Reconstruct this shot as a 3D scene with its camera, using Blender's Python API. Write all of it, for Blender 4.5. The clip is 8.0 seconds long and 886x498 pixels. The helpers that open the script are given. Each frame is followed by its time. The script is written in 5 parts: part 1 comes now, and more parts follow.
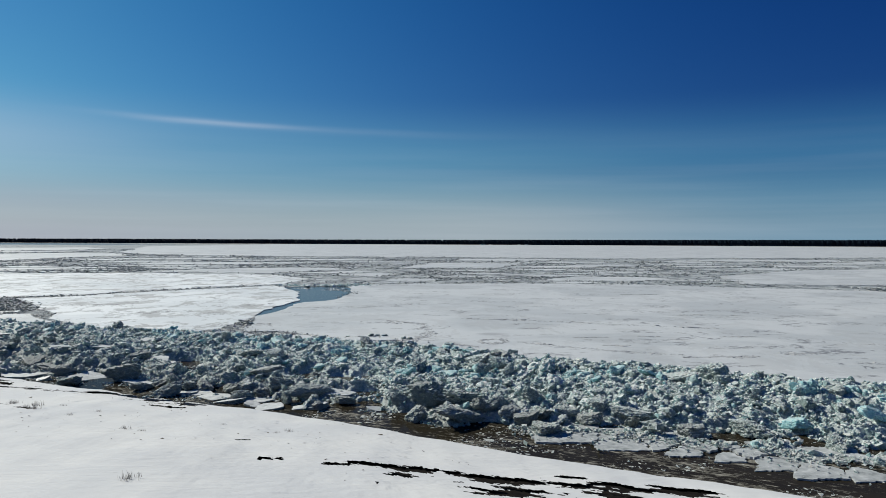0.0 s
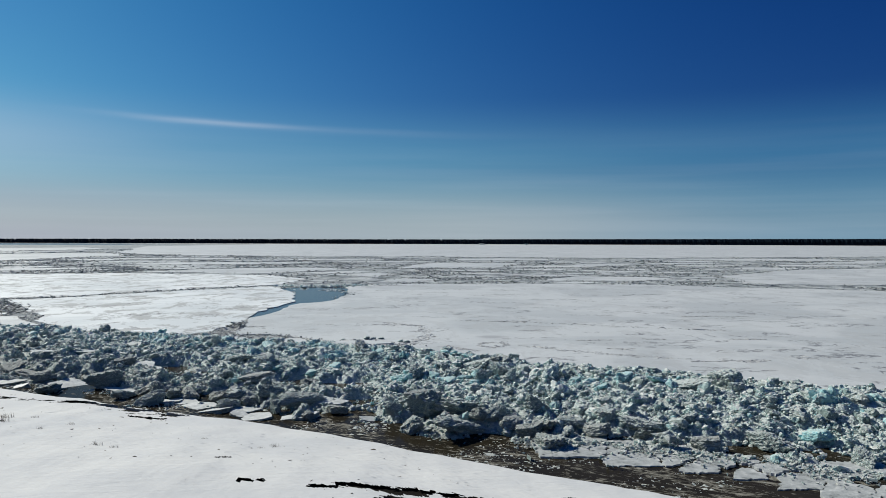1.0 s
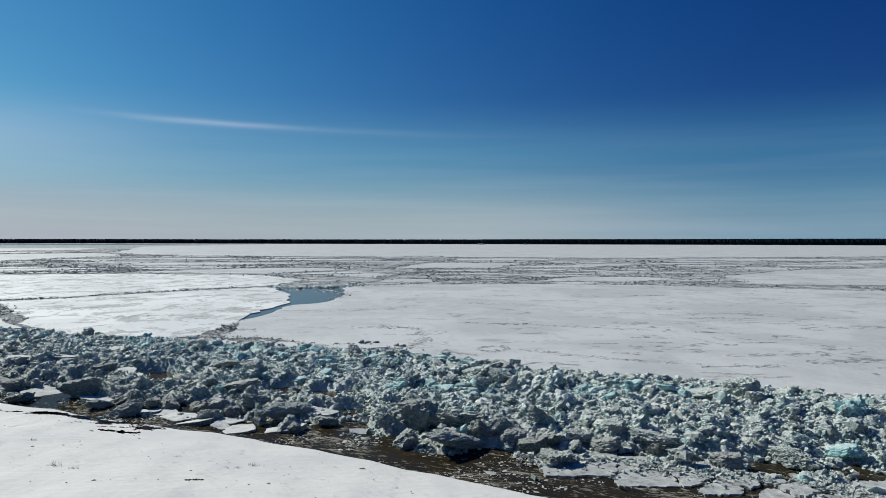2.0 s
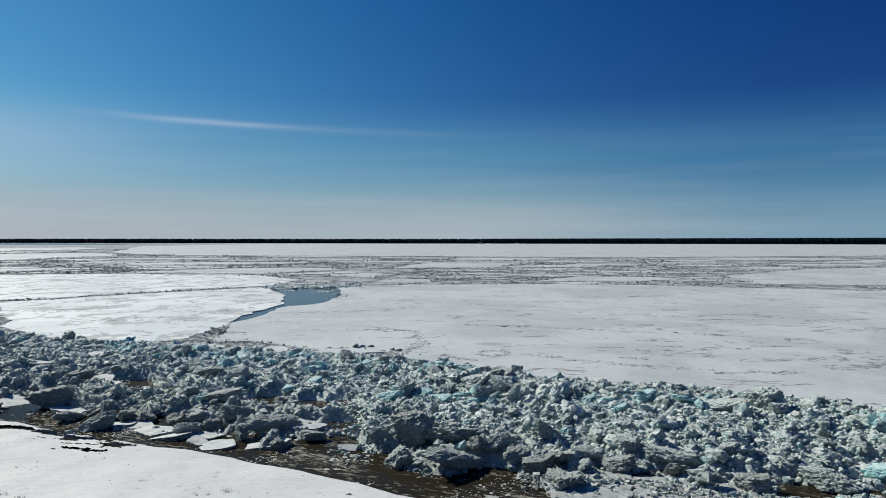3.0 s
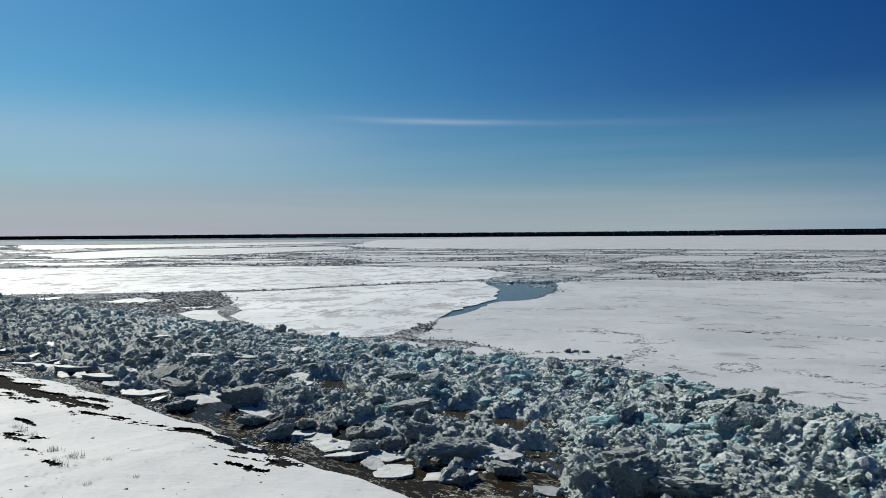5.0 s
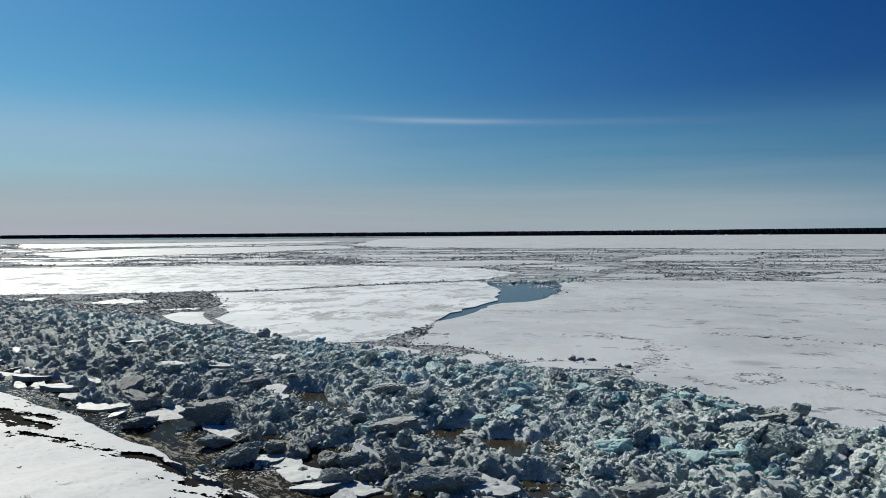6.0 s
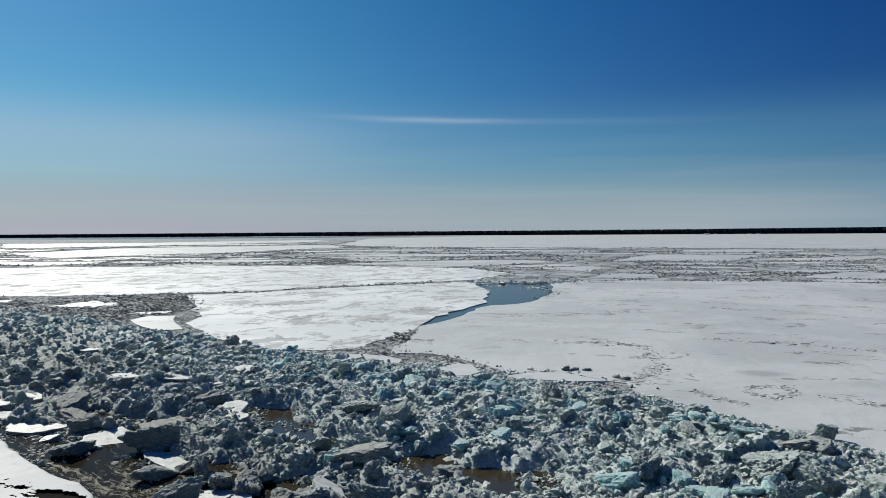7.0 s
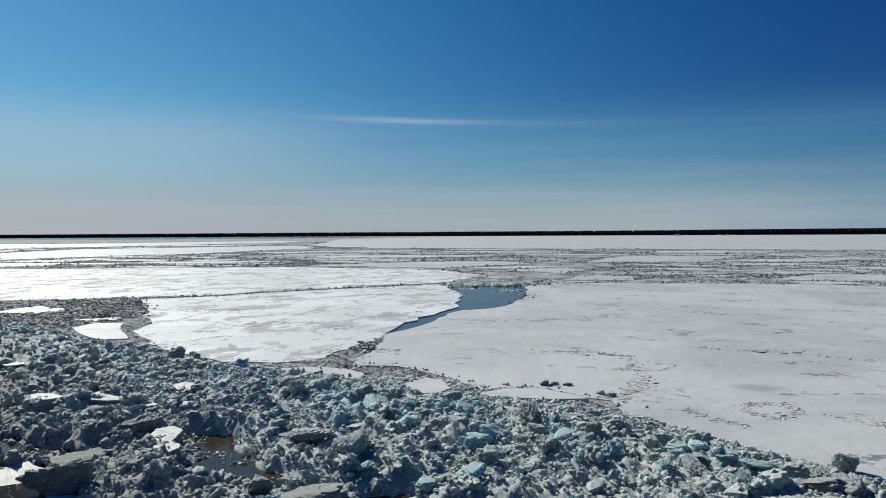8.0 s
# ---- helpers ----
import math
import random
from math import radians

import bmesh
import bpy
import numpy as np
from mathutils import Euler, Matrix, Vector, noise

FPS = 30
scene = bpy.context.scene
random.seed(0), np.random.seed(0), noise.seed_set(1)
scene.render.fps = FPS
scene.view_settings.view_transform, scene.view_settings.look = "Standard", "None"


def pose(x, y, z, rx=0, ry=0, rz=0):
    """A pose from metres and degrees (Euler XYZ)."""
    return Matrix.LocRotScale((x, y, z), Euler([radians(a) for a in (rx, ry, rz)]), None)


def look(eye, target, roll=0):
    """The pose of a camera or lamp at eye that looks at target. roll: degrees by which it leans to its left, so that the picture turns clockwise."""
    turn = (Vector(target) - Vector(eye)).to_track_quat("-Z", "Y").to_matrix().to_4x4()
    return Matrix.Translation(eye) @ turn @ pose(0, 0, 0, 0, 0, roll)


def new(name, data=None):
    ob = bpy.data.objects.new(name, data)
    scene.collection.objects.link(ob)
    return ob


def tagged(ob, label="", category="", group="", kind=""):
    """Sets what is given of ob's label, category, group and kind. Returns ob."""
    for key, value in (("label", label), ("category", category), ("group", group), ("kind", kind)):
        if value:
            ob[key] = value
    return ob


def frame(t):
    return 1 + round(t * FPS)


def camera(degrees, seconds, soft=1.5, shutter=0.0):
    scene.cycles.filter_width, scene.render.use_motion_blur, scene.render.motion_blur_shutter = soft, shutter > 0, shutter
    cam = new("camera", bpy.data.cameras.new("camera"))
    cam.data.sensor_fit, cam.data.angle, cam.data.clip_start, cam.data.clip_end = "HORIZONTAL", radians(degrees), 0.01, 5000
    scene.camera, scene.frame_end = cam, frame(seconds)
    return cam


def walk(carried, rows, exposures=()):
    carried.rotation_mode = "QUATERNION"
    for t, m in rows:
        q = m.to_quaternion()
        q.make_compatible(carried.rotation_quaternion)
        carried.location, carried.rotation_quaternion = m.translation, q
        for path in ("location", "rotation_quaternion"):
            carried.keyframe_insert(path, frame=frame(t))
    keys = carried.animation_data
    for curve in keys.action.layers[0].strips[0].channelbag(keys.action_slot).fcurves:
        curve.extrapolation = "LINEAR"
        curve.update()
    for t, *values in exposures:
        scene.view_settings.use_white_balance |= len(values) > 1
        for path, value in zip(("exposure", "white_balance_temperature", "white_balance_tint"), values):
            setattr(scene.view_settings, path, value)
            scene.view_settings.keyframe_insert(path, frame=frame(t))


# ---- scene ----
# ---------------- camera and its flight ----------------
cam = camera(63.3, 8.0, soft=0.6)
PATH = [
    (0, 0.000, 0.000, 8.000, 89.367, -0.207, 0.000),
    (0.5, 0.029, 0.973, 8.020, 89.330, -0.160, -0.027),
    (1, 0.074, 2.005, 8.020, 89.330, -0.125, -0.072),
    (1.5, 0.128, 3.156, 8.000, 89.335, -0.110, -0.102),
    (3, 0.302, 6.940, 7.945, 89.290, -0.037, -0.195),
    (3.5, 0.337, 8.329, 7.940, 89.155, 0.055, 2.375),
    (4, 0.380, 9.800, 7.910, 89.024, 0.224, 9.043),
    (4.5, 0.372, 11.364, 7.845, 88.917, 0.388, 15.034),
    (4.7, 0.366, 12.010, 7.815, 88.875, 0.430, 16.985),
    (5.8, -0.125, 16.020, 7.700, 88.745, 0.425, 17.690),
    (6, -0.239, 16.737, 7.680, 88.735, 0.411, 17.702),
    (6.5, -0.555, 18.558, 7.650, 88.715, 0.405, 17.580),
    (7, -0.910, 20.388, 7.640, 88.680, 0.415, 16.938),
    (7.5, -1.310, 22.242, 7.655, 88.680, 0.400, 15.875),
    (8, -1.701, 24.131, 7.650, 88.726, 0.350, 14.789),
]
walk(cam, [(t, pose(x, y, z, rx, ry, rz)) for t, x, y, z, rx, ry, rz in PATH], exposures=[(0, 0.12), (1.5, 0.16), (3.0, 0.19), (3.5, 0.22), (4.5, 0.08), (6.0, 0.02), (8.0, 0.09)])

# ---------------- light ----------------
SUN_AZ, SUN_EL = radians(-57), radians(35)   # azimuth from +y towards +x


def ramp(nt, fac, stops, mode="EASE"):
    r = nt.nodes.new("ShaderNodeValToRGB")
    r.color_ramp.interpolation = mode
    el = r.color_ramp.elements
    while len(el) < len(stops):
        el.new(0.5)
    for e, (p, c) in zip(el, stops):
        e.position, e.color = p, (*c, 1) if len(c) == 3 else c
    if fac is not None:
        nt.links.new(fac, r.inputs[0])
    return r.outputs[0]


def grey(v):
    return (v, v, v)


def calc(nt, op, a, b=None, clamp=False):
    n = nt.nodes.new("ShaderNodeMath")
    n.operation, n.use_clamp = op, clamp
    for i, s in enumerate((a, b)):
        if s is None:
            continue
        if isinstance(s, (int, float)):
            n.inputs[i].default_value = s
        else:
            nt.links.new(s, n.inputs[i])
    return n.outputs[0]


def mixc(nt, fac, a, b, blend="MIX"):
    n = nt.nodes.new("ShaderNodeMix")
    n.data_type, n.blend_type = "RGBA", blend
    for sock, s in ((n.inputs[0], fac), (n.inputs[6], a), (n.inputs[7], b)):
        if isinstance(s, (int, float)):
            sock.default_value = s
        elif isinstance(s, tuple):
            sock.default_value = (*s, 1)
        else:
            nt.links.new(s, sock)
    return n.outputs[2]


def tex_noise(nt, vec, scale, detail=4.0, rough=0.55, dist=0.0):
    n = nt.nodes.new("ShaderNodeTexNoise")
    n.inputs["Scale"].default_value, n.inputs["Detail"].default_value = scale, detail
    n.inputs["Roughness"].default_value, n.inputs["Distortion"].default_value = rough, dist
    if vec is not None:
        nt.links.new(vec, n.inputs["Vector"])
    return n.outputs[0]


def mapped(nt, vec, scale=(1, 1, 1), rot=(0, 0, 0), loc=(0, 0, 0)):
    m = nt.nodes.new("ShaderNodeMapping")
    nt.links.new(vec, m.inputs[0])
    m.inputs["Location"].default_value, m.inputs["Rotation"].default_value, m.inputs["Scale"].default_value = loc, rot, scale
    return m.outputs[0]


world = bpy.data.worlds.new("sky")
scene.world = world
world.use_nodes = True
wt = world.node_tree
wt.nodes.clear()
sky = wt.nodes.new("ShaderNodeTexSky")
sky.sky_type, sky.sun_disc = "NISHITA", False
sky.sun_elevation, sky.sun_rotation = SUN_EL, SUN_AZ
sky.altitude, sky.air_density, sky.dust_density, sky.ozone_density = 60, 1.0, 0.18, 1.6
geo = wt.nodes.new("ShaderNodeTexCoord")
sep = wt.nodes.new("ShaderNodeSeparateXYZ")
wt.links.new(geo.outputs["Generated"], sep.inputs[0])
az = calc(wt, "ARCTAN2", sep.outputs[0], sep.outputs[1])
el = calc(wt, "ARCSINE", sep.outputs[2])
# long thin cirrus streak, and faint flat veils low over the far shore
line = calc(wt, "SUBTRACT", calc(wt, "SUBTRACT", el, 0.1545), calc(wt, "MULTIPLY", calc(wt, "ADD", az, 0.30), -0.030))
wob = calc(wt, "MULTIPLY", calc(wt, "SUBTRACT", tex_noise(wt, mapped(wt, geo.outputs["Generated"], (6, 6, 90)), 1.0, 5), 0.5), 0.006)
dist = calc(wt, "DIVIDE", calc(wt, "ADD", line, wob), 0.0042)
core = calc(wt, "POWER", 2.718, calc(wt, "MULTIPLY", calc(wt, "MULTIPLY", dist, dist), -1.0))
along = calc(wt, "DIVIDE", calc(wt, "ADD", az, 0.305), 0.105)
along = calc(wt, "POWER", 2.718, calc(wt, "MULTIPLY", calc(wt, "MULTIPLY", along, along), -1.0))
tail = calc(wt, "DIVIDE", calc(wt, "ADD", az, 0.10), 0.12)
tail = calc(wt, "POWER", 2.718, calc(wt, "MULTIPLY", calc(wt, "MULTIPLY", tail, tail), -1.0))
along = calc(wt, "ADD", along, calc(wt, "MULTIPLY", tail, 0.16))
streak = calc(wt, "MULTIPLY", calc(wt, "MULTIPLY", core, along), 0.26)
veil = tex_noise(wt, mapped(wt, geo.outputs["Generated"], (1.1, 1.1, 26), (0.02, 0.015, 0.3)), 1.4, 5, 0.5)
veil = ramp(wt, veil, [(0.42, grey(0)), (0.75, grey(1))])
low = ramp(wt, calc(wt, "MULTIPLY", el, 4.0), [(0.0, grey(1)), (0.75, grey(0))])
veil = calc(wt, "MULTIPLY", calc(wt, "MULTIPLY", veil, low), 0.10)
# a broad pale veil further round towards the sun
across = calc(wt, "DIVIDE", calc(wt, "ADD", calc(wt, "SUBTRACT", el, 0.125), wob), 0.036)
across = calc(wt, "POWER", 2.718, calc(wt, "MULTIPLY", calc(wt, "MULTIPLY", across, across), -1.0))
round_sun = ramp(wt, calc(wt, "MULTIPLY", az, -1.0), [(0.30, grey(0)), (0.62, grey(1))])
streak = calc(wt, "ADD", streak, calc(wt, "MULTIPLY", calc(wt, "MULTIPLY", across, round_sun), 0.14))
cloud = calc(wt, "ADD", streak, veil, True)
tone = wt.nodes.new("ShaderNodeHueSaturation")
tone.inputs["Saturation"].default_value = 1.45
# clear cold air is a deep blue; a dry haze pales it over the horizon, more so towards the sun
wt.links.new(sky.outputs[0], tone.inputs["Color"])
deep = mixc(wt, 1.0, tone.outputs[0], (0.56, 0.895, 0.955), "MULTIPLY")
# the polarised sky is darkest a right angle away from the sun
ray = wt.nodes.new("ShaderNodeVectorMath")
ray.operation = "DOT_PRODUCT"
wt.links.new(geo.outputs["Generated"], ray.inputs[0])
ray.inputs[1].default_value = (math.sin(SUN_AZ) * math.cos(SUN_EL), math.cos(SUN_AZ) * math.cos(SUN_EL), math.sin(SUN_EL))
polar = calc(wt, "ADD", calc(wt, "MULTIPLY", calc(wt, "MULTIPLY", ray.outputs["Value"], ray.outputs["Value"]), 0.44), 0.43)
grow = wt.nodes.new("ShaderNodeVectorMath")
grow.operation = "SCALE"
wt.links.new(deep, grow.inputs[0])
wt.links.new(polar, grow.inputs["Scale"])
deep = grow.outputs[0]
near_sun = calc(wt, "DIVIDE", calc(wt, "SUBTRACT", polar, 0.43), 0.31, True)
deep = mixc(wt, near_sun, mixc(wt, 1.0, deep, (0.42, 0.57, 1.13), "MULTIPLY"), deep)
haze = ramp(wt, calc(wt, "MULTIPLY", el, 4.0), [(0.0, grey(0.97)), (0.16, grey(0.82)), (0.40, grey(0.42)), (0.8, grey(0))])
sunward = ramp(wt, calc(wt, "ADD", calc(wt, "MULTIPLY", az, 0.6), 0.5), [(0.0, (4.6, 4.85, 5.75)), (0.5, (3.95, 4.78, 5.35)), (0.80, (2.0, 3.5, 4.75))])
lift = ramp(wt, calc(wt, "MULTIPLY", el, 4.0), [(0.05, grey(1)), (0.5, grey(0))])
tint = ramp(wt, calc(wt, "ADD", calc(wt, "MULTIPLY", az, 0.6), 0.5), [(0.10, (0.66, 0.82, 1.05)), (0.50, (0.36, 0.83, 1.04))])
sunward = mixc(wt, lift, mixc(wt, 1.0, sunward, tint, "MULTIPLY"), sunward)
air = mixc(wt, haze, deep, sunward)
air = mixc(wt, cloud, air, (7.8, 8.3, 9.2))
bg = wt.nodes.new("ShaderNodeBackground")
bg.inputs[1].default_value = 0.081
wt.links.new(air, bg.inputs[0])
wo = wt.nodes.new("ShaderNodeOutputWorld")
wt.links.new(bg.outputs[0], wo.inputs[0])

sun_data = bpy.data.lights.new("sun", "SUN")
sun_data.energy, sun_data.angle, sun_data.color = 5.0, radians(0.55), (0.99, 0.965, 0.83)
sun = new("sun", sun_data)
toward = Vector((math.sin(SUN_AZ) * math.cos(SUN_EL), math.cos(SUN_AZ) * math.cos(SUN_EL), math.sin(SUN_EL)))
sun.matrix_world = look(toward * 100, (0, 0, 0))


# ---------------- materials ----------------
def material(name):
    m = bpy.data.materials.new(name)
    m.use_nodes = True
    nt = m.node_tree
    b = nt.nodes["Principled BSDF"]
    pos = nt.nodes.new("ShaderNodeNewGeometry").outputs["Position"]
    return m, nt, b, pos


def bump(nt, b, height, strength, distance):
    n = nt.nodes.new("ShaderNodeBump")
    n.inputs["Strength"].default_value, n.inputs["Distance"].default_value = strength, distance
    nt.links.new(height, n.inputs["Height"])
    nt.links.new(n.outputs[0], b.inputs["Normal"])


def snow_bank_material():
    m, nt, b, pos = material("bank_snow")
    big = tex_noise(nt, pos, 0.25, 3)
    fine = tex_noise(nt, pos, 5.0, 5, 0.6)
    wind = tex_noise(nt, mapped(nt, mapped(nt, pos, (1, 1, 1), (0, 0, -0.35)), (0.7, 2.2, 1)), 1.1, 5, 0.6, 0.6)
    c = mixc(nt, ramp(nt, big, [(0.35, grey(0)), (0.7, grey(1))]), (0.575, 0.585, 0.605), (0.65, 0.652, 0.655))
    c = mixc(nt, ramp(nt, fine, [(0.66, grey(0)), (0.74, grey(0.35))]), c, (0.42, 0.41, 0.39))
    nt.links.new(c, b.inputs["Base Color"])
    b.inputs["Roughness"].default_value = 0.62
    b.inputs["Specular IOR Level"].default_value = 0.14
    h = calc(nt, "ADD", calc(nt, "MULTIPLY", wind, 1.0), calc(nt, "MULTIPLY", fine, 0.25))
    bump(nt, b, h, 0.5, 0.07)
    return m


def floe_material(name, patchy, white=1.0, gloss=0.5):
    m, nt, b, pos = material(name)
    patch = tex_noise(nt, mapped(nt, pos, (0.6, 0.6, 1), (0, 0, 0.4)), 0.10, 5, 0.6, 0.6)
    wet = tex_noise(nt, mapped(nt, pos, (1.0, 0.6, 1), (0, 0, 0.25), (31, 7, 0)), 0.26, 10, 0.74, 0.5)
    fine = tex_noise(nt, pos, 2.2, 5, 0.6)
    # white scales the base colour; sunward floes get more, as painted glare
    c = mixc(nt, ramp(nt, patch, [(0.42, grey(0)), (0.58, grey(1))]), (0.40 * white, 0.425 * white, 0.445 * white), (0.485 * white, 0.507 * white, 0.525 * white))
    soaked = ramp(nt, wet, [(0.515, grey(0)), (0.555, grey(patchy))])
    c = mixc(nt, soaked, c, (0.35, 0.36, 0.375))
    # thin refrozen cracks and lifted wind crust, here and there; edge shadows painted dark
    path = mapped(nt, mapped(nt, pos, (1, 1, 1), (0, 0, 0.22)), (0.42, 0.50, 1))
    vein = calc(nt, "ABSOLUTE", calc(nt, "SUBTRACT", tex_noise(nt, path, 0.55, 8, 0.66, 0.8), 0.5))
    vein = ramp(nt, vein, [(0.0, grey(1)), (0.012, grey(0.9)), (0.026, grey(0))])
    where = ramp(nt, tex_noise(nt, mapped(nt, pos, (0.5, 1, 1), (0, 0, 0), (5, 90, 0)), 0.24, 4, 0.6), [(0.53, grey(0)), (0.58, grey(1))])
    crack = calc(nt, "MULTIPLY", vein, where)
    crack = calc(nt, "MULTIPLY", crack, ramp(nt, tex_noise(nt, pos, 1.3, 4, 0.6), [(0.40, grey(0)), (0.52, grey(1))]))
    c = mixc(nt, calc(nt, "MULTIPLY", crack, 0.9), c, (0.15, 0.155, 0.17))
    # a soft grey stain where slush soaked through
    spot = nt.nodes.new("ShaderNodeVectorMath")
    spot.operation = "LENGTH"
    nt.links.new(mapped(nt, mapped(nt, pos, (1, 1, 0), (0, 0, 0), (-4.2, -61.7, 0)), (0.52, 0.8, 0), (0, 0, 0.3)), spot.inputs[0])
    stain = calc(nt, "ADD", spot.outputs["Value"], calc(nt, "MULTIPLY", calc(nt, "SUBTRACT", fine, 0.5), 0.7))
    stain = ramp(nt, stain, [(0.25, grey(0.75)), (0.95, grey(0))])
    c = mixc(nt, stain, c, (0.29, 0.30, 0.32))
    nt.links.new(c, b.inputs["Base Color"])
    nt.links.new(ramp(nt, soaked, [(0.0, grey(0.59)), (1.0, grey(0.85))]), b.inputs["Roughness"])
    nt.links.new(ramp(nt, soaked, [(0.0, grey(gloss)), (1.0, grey(0.08))]), b.inputs["Specular IOR Level"])
    h = calc(nt, "ADD", calc(nt, "MULTIPLY", tex_noise(nt, pos, 0.8, 4), 1.0), calc(nt, "MULTIPLY", fine, 0.35))
    h = calc(nt, "SUBTRACT", h, calc(nt, "MULTIPLY", crack, 0.6))
    bump(nt, b, h, 0.45, 0.10)
    return m


def slush_material(name, dark, mid, light):
    m, nt, b, pos = material(name)
    a = tex_noise(nt, mapped(nt, pos, (1, 0.5, 1)), 0.30, 7, 0.72, 0.5)
    f = tex_noise(nt, mapped(nt, pos, (1, 0.6, 1)), 2.2, 6, 0.75)
    # dark specks in the colour stand for the shadows of low relief
    c = ramp(nt, calc(nt, "ADD", calc(nt, "MULTIPLY", a, 0.6), calc(nt, "MULTIPLY", f, 0.4)),
             [(0.41, dark), (0.48, mid), (0.55, light)])
    nt.links.new(c, b.inputs["Base Color"])
    b.inputs["Roughness"].default_value = 0.85
    b.inputs["Specular IOR Level"].default_value = 0.12
    bump(nt, b, calc(nt, "ADD", a, f), 1.0, 0.5)
    return m


def water_material():
    m, nt, b, pos = material("river_water")
    a = tex_noise(nt, pos, 0.5, 3)
    c = mixc(nt, a, (0.030, 0.024, 0.014), (0.050, 0.040, 0.022))
    nt.links.new(c, b.inputs["Base Color"])
    b.inputs["Roughness"].default_value = 0.16
    b.inputs["IOR"].default_value = 1.33
    bump(nt, b, tex_noise(nt, pos, 3.0, 3), 0.05, 0.02)
    return m


def soil_material():
    m, nt, b, pos = material("wet_soil")
    f = tex_noise(nt, pos, 3.0, 6, 0.7)
    c = ramp(nt, f, [(0.35, (0.008, 0.007, 0.007)), (0.6, (0.014, 0.012, 0.010)), (0.8, (0.035, 0.03, 0.024))])
    nt.links.new(c, b.inputs["Base Color"])
    b.inputs["Roughness"].default_value = 1.0
    b.inputs["Specular IOR Level"].default_value = 0.04
    bump(nt, b, f, 0.8, 0.08)
    return m


def bank_darkening(nt, pos, most):
    """How far the ice is coloured darker and greyer: most beside the bank, in uneven patches."""
    place = nt.nodes.new("ShaderNodeSeparateXYZ")
    nt.links.new(pos, place.inputs[0])
    off = calc(nt, "ADD", place.outputs[1], calc(nt, "MULTIPLY", place.outputs[0], 0.62))
    off = calc(nt, "ADD", off, calc(nt, "MULTIPLY", tex_noise(nt, pos, 0.35, 5, 0.65), 11.0))
    return ramp(nt, calc(nt, "DIVIDE", calc(nt, "SUBTRACT", off, 36.0), 13.0, True), [(0.0, grey(most)), (0.9, grey(0))])


def ice_material(name, pale, deep, lit_frost, clear=0.0, island=True, through_light=0.0):
    """Broken river ice: blue-grey inside, frosty and snowy white on upward faces, sunlit brightness painted in."""
    m, nt, b, pos = material(name)
    if island:
        rnd = nt.nodes.new("ShaderNodeNewGeometry").outputs["Random Per Island"]
    else:
        rnd = nt.nodes.new("ShaderNodeObjectInfo").outputs["Random"]
    g = nt.nodes.new("ShaderNodeNewGeometry")
    up = nt.nodes.new("ShaderNodeSeparateXYZ")
    nt.links.new(g.outputs["Normal"], up.inputs[0])
    n1 = tex_noise(nt, pos, 1.6, 5, 0.6)
    n2 = tex_noise(nt, pos, 7.5, 7, 0.78)
    body = mixc(nt, rnd, pale, deep)
    grain = tex_noise(nt, pos, 15.0, 5, 0.7)
    # low grain coloured darker, as shade in small pits
    body = mixc(nt, ramp(nt, grain, [(0.40, grey(0.45 * (1 - clear))), (0.50, grey(0))]), body, (0.20, 0.255, 0.27))
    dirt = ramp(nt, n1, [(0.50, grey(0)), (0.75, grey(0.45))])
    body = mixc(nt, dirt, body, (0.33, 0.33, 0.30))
    # upward faces whitened: snow cover, brightened further to stand for sunlit tops
    lit_cap = calc(nt, "ADD", up.outputs[2], calc(nt, "MULTIPLY", calc(nt, "SUBTRACT", n2, 0.5), 1.1))
    lit_cap = ramp(nt, lit_cap, [(0.46, grey(0)), (0.76, grey(1))])
    c = mixc(nt, calc(nt, "MULTIPLY", lit_cap, 1.0 - 0.5 * clear), body, lit_frost)
    c = mixc(nt, bank_darkening(nt, pos, 0.40 * (1 - clear)), c, (0.205, 0.205, 0.185))
    nt.links.new(c, b.inputs["Base Color"])
    rough = ramp(nt, n2, [(0.3, grey(0.34 + 0.34 * (1 - clear))), (0.7, grey(0.18 + 0.62 * (1 - clear)))])
    nt.links.new(rough, b.inputs["Roughness"])
    b.inputs["IOR"].default_value = 1.31
    b.inputs["Subsurface Weight"].default_value = 0.06 + 0.4 * clear
    b.inputs["Subsurface Radius"].default_value = (0.12, 0.17, 0.19)
    b.inputs["Subsurface Scale"].default_value = 1.0
    bump(nt, b, calc(nt, "ADD", calc(nt, "ADD", n2, calc(nt, "MULTIPLY", grain, 0.5)), calc(nt, "MULTIPLY", n1, 0.6)), 1.0, 0.13 if clear < 0.5 else 0.05)
    if through_light > 0:
        tr = nt.nodes.new("ShaderNodeBsdfTranslucent")
        nt.links.new(c, tr.inputs[0])
        mx = nt.nodes.new("ShaderNodeMixShader")
        mx.inputs[0].default_value = through_light
        nt.links.new(b.outputs[0], mx.inputs[1])
        nt.links.new(tr.outputs[0], mx.inputs[2])
        nt.links.new(mx.outputs[0], nt.nodes["Material Output"].inputs[0])
    return m


